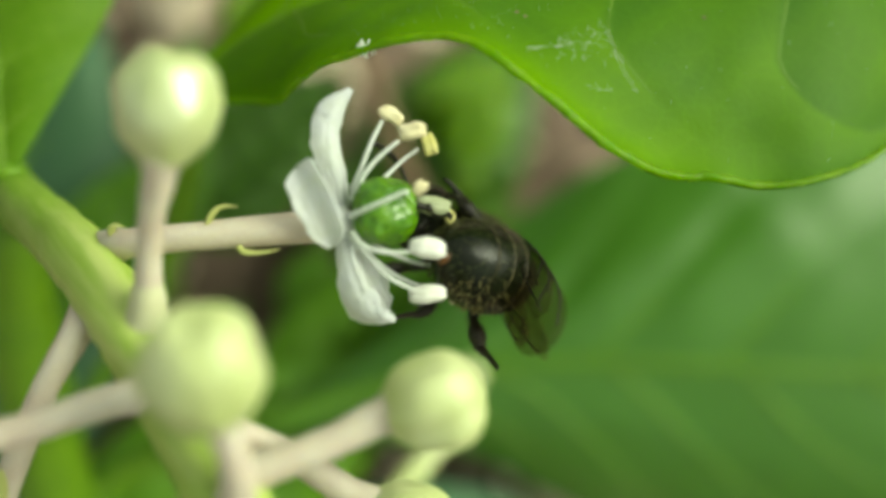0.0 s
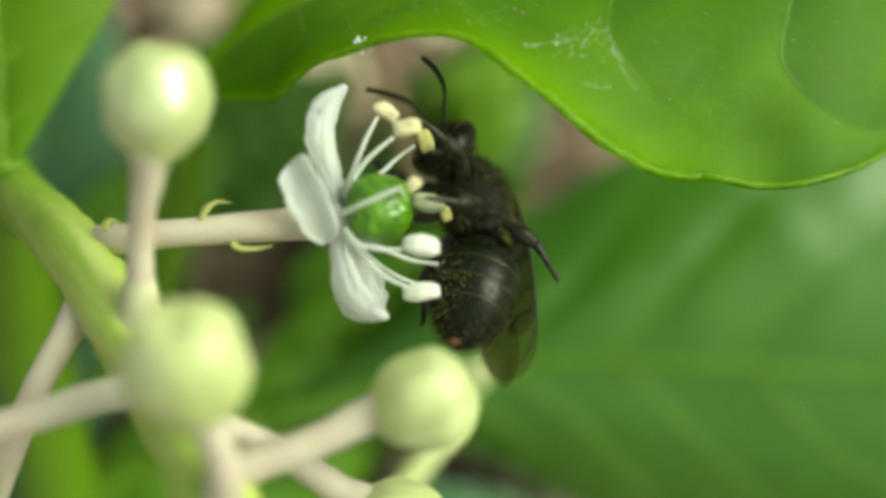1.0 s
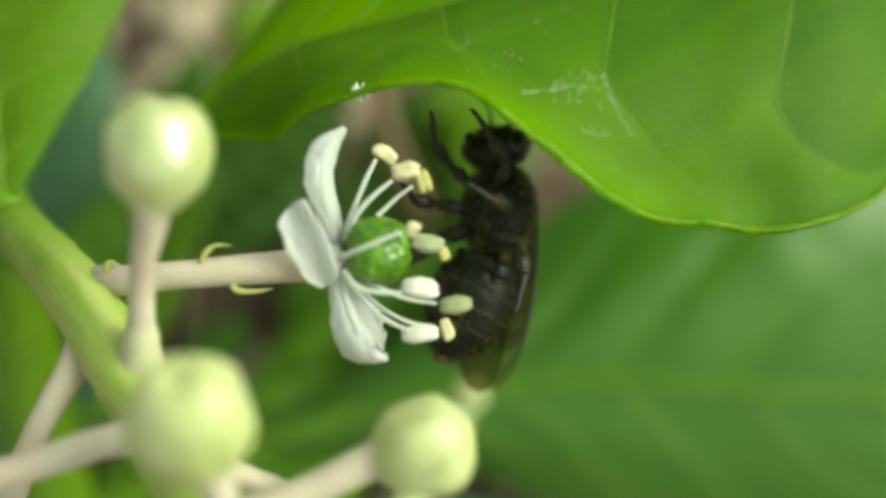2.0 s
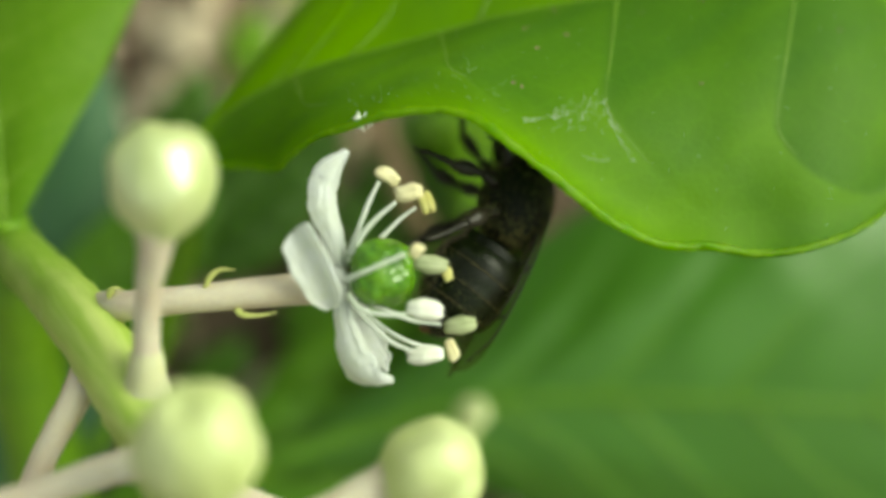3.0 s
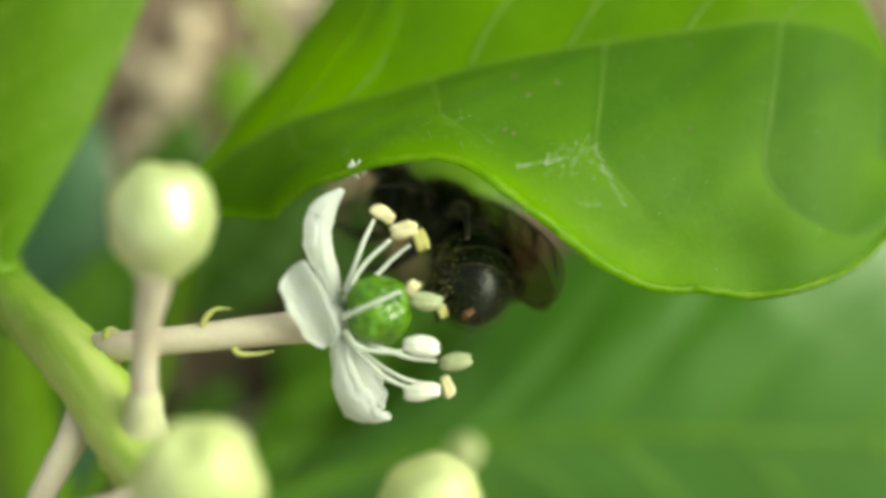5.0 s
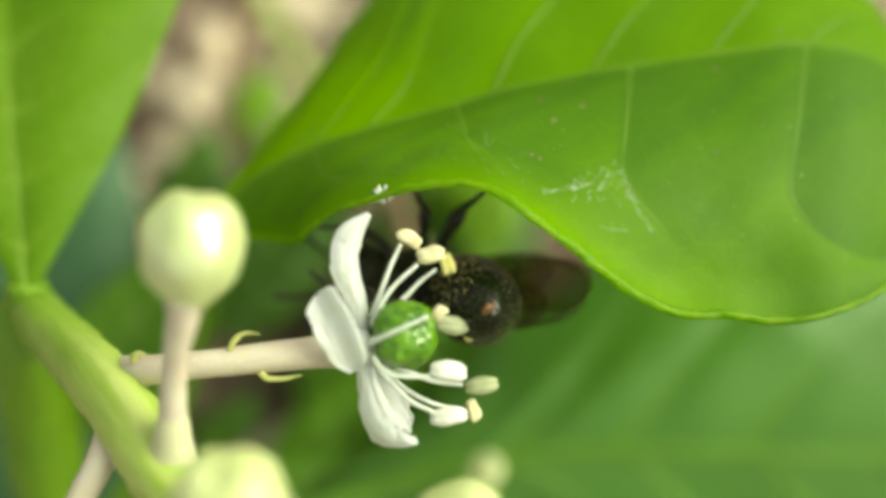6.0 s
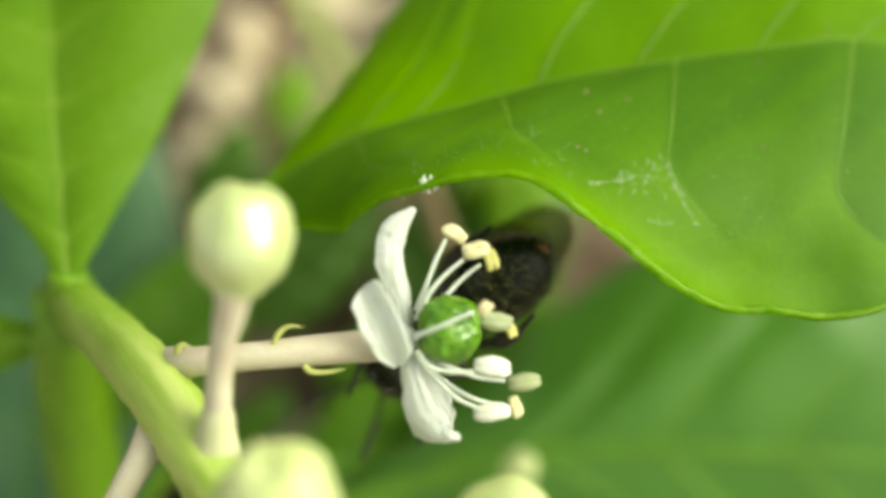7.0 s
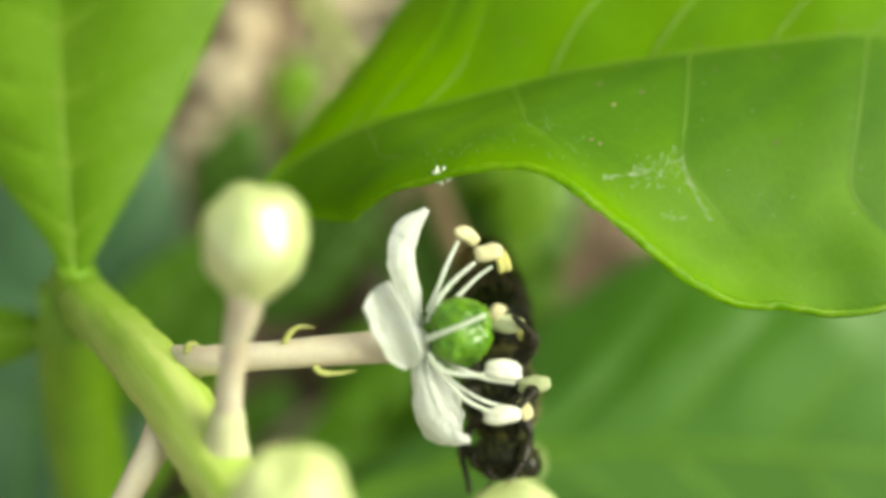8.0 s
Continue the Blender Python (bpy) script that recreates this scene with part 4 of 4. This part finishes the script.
def wing(s, hind):
    """One clear wing, folded back along the body, with its veins."""
    root = Vector((-0.10 - 0.45 * hind, s * 0.72, 0.86 - 0.12 * hind + 0.05 * s))
    long, half = (6.1, 1.10) if not hind else (4.2, 0.80)
    ahead, out, up = Vector((-1, 0, 0)), Vector((0, s, 0)), Vector((0, 0, 1))

    def fn(u, v):
        w = half * (0.14 + 0.86 * math.sin(math.pi * min(1, 0.02 + 0.60 * u ** 0.8))) * (1 if u < 0.78 else math.sqrt(max(0.0, 1 - ((u - 0.78) / 0.222) ** 2)))
        return root + ahead * long * u + out * w * (1.0 - 2.0 * v) + up * (0.05 * math.sin(7 * v + 3 * u) - 0.15 * u * u)

    ob = part("wing", sheet(bmesh.new(), fn, 28, 10), WING, bee, at=root)
    for line in ([(0, 0.02), (0.3, 0.02), (0.7, 0.03), (0.92, 0.2)], [(0, 0.4), (0.25, 0.35), (0.5, 0.42), (0.75, 0.4)], [(0.05, 0.6), (0.3, 0.75), (0.55, 0.85)],
                 [(0.3, 0.05), (0.42, 0.35), (0.45, 0.6)], [(0.6, 0.05), (0.66, 0.3), (0.7, 0.5)]):
        part("wing_vein", tube(bmesh.new(), [fn(u, v) for u, v in line], [0.05, 0.04, 0.03], 14, 6), BROWN, ob)
    return ob


wings = [wing(s, hind) for s in (-1, 1) for hind in (0, 1)]
wing_spread = [-s * (0.13 - 0.10 * hind) for s in (-1, 1) for hind in (0, 1)]


def leg(root, knee, ankle, toe, fat):
    """A jointed leg: thigh, shin and hooked foot."""
    root, knee, ankle, toe = map(Vector, (root, knee, ankle, toe))
    toes.append(toe - root)
    bm = tube(bmesh.new(), [root, root.lerp(knee, 0.5) + Vector((0, 0, 0.06)), knee], [0.16 * fat, 0.25 * fat, 0.15 * fat], 12, 10, 0.06)
    ob = part("leg", bm, BROWN, bee, at=root)
    part("shin", tube(bmesh.new(), [knee, knee.lerp(ankle, 0.6), ankle], [0.12 * fat, 0.25 * fat, 0.16 * fat], 12, 10, 0.06), BROWN, ob)
    part("foot", tube(bmesh.new(), [ankle, ankle.lerp(toe, 0.5) + Vector((0, 0, 0.05)), toe, toe + (toe - ankle).normalized() * 0.1 + Vector((0, 0, -0.14))], [0.13 * fat, 0.10, 0.08, 0.03], 14, 8, 0.15), BROWN, ob)
    bm = bmesh.new()
    for k in range(110):
        t = BEE_RND.random()
        p = knee.lerp(ankle, t)
        fuzz(bm, p, (0.20 * fat,) * 3, 1, 0.16)
    part("leg_hair", bm, HAIR, ob, kind="stuff")
    return ob


legs, toes = [], []
for s in (-1, 1):
    legs.append(leg((0.80, s * 0.55, -0.95), (1.40, s * 1.20, -1.25), (2.05, s * 1.35, -2.05), (2.90, s * 1.10, -2.65), 0.9))
    legs.append(leg((0.0, s * 0.62, -1.05), (0.10, s * 1.40, -1.55), (0.20, s * 1.60, -2.55), (0.55, s * 1.40, -3.45), 1.0))
    legs.append(leg((-0.75, s * 0.55, -0.95), (-1.15, s * 1.35, -1.25), (-2.05, s * 1.70, -2.10), (-2.95, s * 1.50, -2.95), 1.2))

# seconds, thorax place, ahead, back, tail's way, face's way, wings' way (view space, millimetres)
BEE = [
    (0.0, (1.32, 3.50, -0.15), (-0.80, 0.10, 0.59), (0.36, 0.87, 0.35), (-0.60, -0.74, 0.31), (-0.80, -0.47, 0.37), (0.29, -0.82, -0.50)),
    (0.3, (2.04, 3.96, 0.43), (-0.67, 0.07, 0.74), (0.61, 0.62, 0.50), (-0.66, -0.73, 0.14), (-0.91, -0.02, 0.42), (0.20, -0.69, -0.69)),
    (0.5, (1.73, 4.10, 1.36), (-0.66, 0.05, 0.75), (0.67, 0.48, 0.56), (-0.46, -0.85, -0.27), (-0.90, -0.04, 0.43), (0.27, -0.50, -0.82)),
    (0.7, (1.45, 3.58, 1.63), (-0.60, 0.03, 0.80), (0.67, 0.57, 0.49), (-0.27, -0.56, -0.78), (-0.89, -0.05, 0.45), (0.26, -0.11, -0.96)),
    (1.0, (1.29, 3.35, 1.61), (-0.34, 0.01, 0.94), (0.62, 0.75, 0.22), (-0.20, -0.50, -0.84), (-0.64, -0.42, 0.64), (0.10, -0.12, -0.99)),
    (1.2, (1.18, 3.63, 1.85), (-0.30, 0.01, 0.95), (0.56, 0.81, 0.17), (-0.27, -0.42, -0.86), (-0.43, -0.31, 0.85), (0.02, -0.13, -0.99)),
    (1.5, (1.49, 3.60, 2.42), (-0.18, 0.02, 0.98), (0.50, 0.86, 0.07), (-0.33, -0.30, -0.90), (-0.25, -0.40, 0.88), (-0.06, -0.13, -0.99)),
    (1.7, (1.96, 3.68, 2.46), (0.00, 0.02, 1.00), (0.51, 0.86, -0.02), (-0.31, -0.11, -0.95), (-0.14, -0.32, 0.94), (-0.10, -0.14, -0.99)),
    (2.8, (2.65, 4.10, 3.85), (0.25, 0.24, 0.94), (0.87, 0.37, -0.33), (-0.52, -0.10, -0.85), (-0.18, 0.57, 0.80), (-0.38, -0.13, -0.91)),
    (3.0, (2.87, 4.00, 3.89), (0.33, 0.28, 0.90), (0.86, 0.29, -0.41), (-0.56, -0.10, -0.83), (-0.13, 0.64, 0.76), (-0.46, -0.13, -0.88)),
    (3.5, (2.84, 4.00, 3.89), (0.28, 0.34, 0.90), (0.87, 0.31, -0.38), (-0.59, -0.08, -0.80), (-0.22, 0.69, 0.69), (-0.52, -0.11, -0.85)),
    (4.0, (2.80, 4.50, 4.19), (0.05, 0.43, 0.90), (0.91, 0.35, -0.22), (-0.43, -0.37, -0.82), (-0.29, 0.65, 0.70), (-0.34, -0.41, -0.84)),
    (4.3, (1.53, 4.90, 4.47), (-0.13, 0.26, 0.96), (0.99, 0.09, 0.11), (-0.06, -0.49, -0.87), (-0.50, 0.65, 0.58), (-0.03, -0.57, -0.82)),
    (4.5, (1.42, 5.20, 5.03), (-0.58, 0.45, 0.68), (0.81, 0.31, 0.49), (-0.08, -0.71, -0.70), (-0.88, 0.28, 0.38), (0.09, -0.67, -0.74)),
    (4.7, (1.09, 5.56, 5.44), (-0.67, 0.45, 0.60), (0.73, 0.57, 0.38), (-0.04, -0.72, -0.70), (-0.90, 0.26, 0.35), (0.28, -0.73, -0.63)),
    (5.2, (0.05, 5.52, 4.12), (-0.76, 0.48, 0.44), (0.56, 0.82, 0.08), (0.07, -0.74, -0.67), (-0.99, -0.05, 0.13), (0.62, -0.70, -0.36)),
    (5.8, (-1.00, 5.50, 2.88), (-0.93, 0.35, 0.12), (0.31, 0.91, -0.27), (0.26, -0.92, -0.30), (-0.98, -0.06, 0.21), (0.87, -0.50, -0.01)),
    (6.0, (-1.56, 5.50, 3.04), (-0.95, 0.30, 0.10), (0.25, 0.91, -0.32), (0.28, -0.92, -0.27), (-0.96, -0.07, 0.27), (0.90, -0.43, 0.02)),
    (6.5, (-1.47, 5.60, 2.98), (-0.95, 0.23, -0.19), (0.28, 0.91, -0.31), (0.30, -0.92, -0.27), (-0.93, -0.05, 0.37), (0.78, -0.63, 0.08)),
    (6.8, (-1.95, 5.70, 2.01), (-0.80, 0.03, -0.59), (0.18, 0.96, -0.19), (0.62, -0.79, 0.05), (-0.83, -0.08, -0.54), (0.88, -0.13, 0.47)),
    (7.0, (-2.57, 5.50, 1.03), (-0.79, 0.02, -0.61), (0.00, 1.00, 0.02), (0.69, -0.49, 0.54), (-0.68, -0.12, -0.72), (0.74, -0.11, 0.66)),
    (7.2, (-1.87, 5.40, 0.93), (-0.65, 0.01, -0.76), (0.04, 1.00, -0.02), (0.54, -0.55, 0.64), (-0.64, -0.11, -0.76), (0.50, 0.03, 0.86)),
    (7.5, (-1.09, 5.50, -0.00), (-0.23, -0.03, -0.97), (0.06, 1.00, -0.04), (-0.13, -0.72, 0.68), (-0.25, -0.13, -0.96), (-0.02, -0.07, 1.00)),
    (7.7, (-1.20, 5.18, -0.68), (-0.24, -0.04, -0.97), (0.13, 0.99, -0.08), (-0.13, -0.58, 0.81), (-0.34, -0.14, -0.93), (-0.03, 0.02, 1.00)),
    (8.0, (-0.43, 4.00, -1.37), (0.15, -0.38, -0.91), (0.11, 0.93, -0.36), (-0.01, 0.76, 0.65), (-0.13, -0.16, -0.98), (-0.12, 0.34, 0.93)),
]


def turned(ahead, back):
    x = Vector(ahead).normalized()
    z = Vector(back)
    z = (z - x * z.dot(x)).normalized()
    y = z.cross(x)
    return Matrix((x, y, z)).transposed()


# seconds, leg, the point its foot reaches for (view space, millimetres)
REACH = [
    (0.0, 1, (-1.93, 1.00, -2.68)),
    (0.0, 2, (1.73, 1.20, -3.39)),
    (0.0, 5, (0.10, 2.60, 2.70)),
    (0.0, 4, (-0.40, 3.20, 2.50)),
    (0.3, 5, (-0.10, 3.20, 2.20)),
    (0.5, 2, (-0.10, 2.50, -2.20)),
    (0.5, 1, (-1.46, 1.20, -2.61)),
    (1.0, 5, (3.56, 1.20, -0.65)),
    (1.2, 5, (3.52, 1.20, -0.50)),
    (1.5, 5, (3.26, 1.20, -0.23)),
    (1.5, 2, (-2.05, 1.50, -2.19)),
    (1.7, 5, (3.17, 1.20, -0.23)),
    (3.0, 4, (0.43, 2.50, 5.30)),
    (3.5, 4, (1.00, 2.50, 5.64)),
    (3.5, 1, (0.02, 2.50, 3.10)),
    (4.0, 4, (-0.94, 2.50, 6.42)),
    (4.0, 1, (0.56, 2.50, 5.76)),
    (4.0, 2, (-0.37, 2.50, 3.20)),
    (4.3, 3, (-0.82, 3.00, 6.16)),
    (4.5, 3, (-0.22, 3.20, 6.46)),
    (4.5, 5, (0.36, 3.00, 2.55)),
    (6.0, 4, (-1.69, 3.50, 6.00)),
    (6.0, 5, (0.82, 3.20, 6.38)),
    (6.5, 5, (0.70, 3.20, 6.33)),
    (6.5, 4, (-2.03, 3.50, 5.95)),
    (6.8, 5, (0.46, 3.20, 6.22)),
    (7.0, 0, (-3.35, 4.00, -4.29)),
    (7.0, 3, (-7.26, 4.00, -2.53)),
    (7.2, 0, (-2.66, 4.00, -4.44)),
    (7.2, 3, (-4.60, 4.00, -2.69)),
    (7.0, 5, (0.01, 3.40, 5.98)),
    (7.2, 5, (-0.90, 3.60, 5.43)),
    (7.5, 5, (-2.05, 3.20, 2.22)),
    (7.5, 2, (-0.97, 3.20, 2.66)),
    (8.0, 0, (-0.20, 1.80, -3.60)),
    (8.0, 1, (0.00, 1.00, -1.20)),
    (8.0, 2, (-0.10, 1.60, 1.00)),
    (8.0, 3, (-1.39, 3.20, -3.70)),
    (8.0, 4, (-2.20, 2.00, -1.00)),
    (8.0, 5, (-1.80, 2.00, 1.40)),
    (7.7, 5, (-2.06, 3.20, 1.76)),
    (7.7, 2, (-0.87, 3.20, 2.09)),
]


def leaf_sway(t):
    """How far the arching leaf nods, in millimetres, as the bee pulls at it."""
    rows = [(0, 0.30), (1.0, 0.27), (1.5, 0.20), (3.0, -0.16), (3.5, -0.30), (4.5, -0.42), (6.0, -0.52), (6.5, -0.46), (7.0, -0.35), (7.5, -0.02), (8.0, 0.0)]
    for (a, p), (b, q) in zip(rows, rows[1:]):
        if t <= b:
            return p + (q - p) * (t - a) / (b - a)
    return 0.0


def motions():
    walk(bee, [(t, V @ (Matrix.Translation(Vector(p) * MM) @ turned(f, b).to_4x4())) for t, p, f, b, *_ in BEE])
    tail_rows, head_rows = [], []
    wing_rows = [[] for ob in wings]
    for t, p, f, b, tail, face, fold in BEE:
        inv = turned(f, b).inverted()
        tail_rows.append((t, Matrix.Translation(WAIST * MM) @ turned(-(inv @ Vector(tail)), (0, 0, 1)).to_4x4()))
        head_rows.append((t, Matrix.Translation(Vector((1.55, 0, -0.05)) * MM) @ turned(inv @ Vector(face), (0, 0, 1)).to_4x4()))
        fold = (inv @ Vector(fold)).normalized()
        for ob, spread, rows in zip(wings, wing_spread, wing_rows):
            rows.append((t, Matrix.Translation(ob.location) @ turned(-(fold + Vector((0, spread, 0))), (0, spread * 1.5, 1)).to_4x4()))
    for ob, rows in zip(wings, wing_rows):
        walk(ob, rows)
    walk(abdomen, tail_rows)
    walk(head, head_rows)
    for k, ob in enumerate(legs):
        home = ob.location.copy()
        rows = []
        for t, p, f, b, *_ in BEE:
            a = 9 * math.sin(2 * math.pi * (t * 0.9 + k * 0.37))
            c = 6 * math.sin(2 * math.pi * (t * 0.7 + k * 0.21))
            turn = pose(0, 0, 0, c, 0, a)
            for when, which, point in REACH:
                if which == k and when == t:
                    toward = turned(f, b).inverted() @ (Vector(point) - Vector(p)) / 1.15 - home / MM
                    turn = toes[k].rotation_difference(toward).to_matrix().to_4x4()
            rows.append((t, Matrix.Translation(home) @ turn))
        walk(ob, rows)
    base = Vector((-9.58, 7.0, 7.6))
    walk(arch_leaf, [(t, V @ pose(base.x * MM, base.y * MM, (base.z + leaf_sway(t)) * MM)) for t in (0, 0.5, 1.0, 1.5, 3.0, 3.5, 4.0, 4.5, 6.0, 6.5, 7.0, 7.5, 8.0)])


motions()
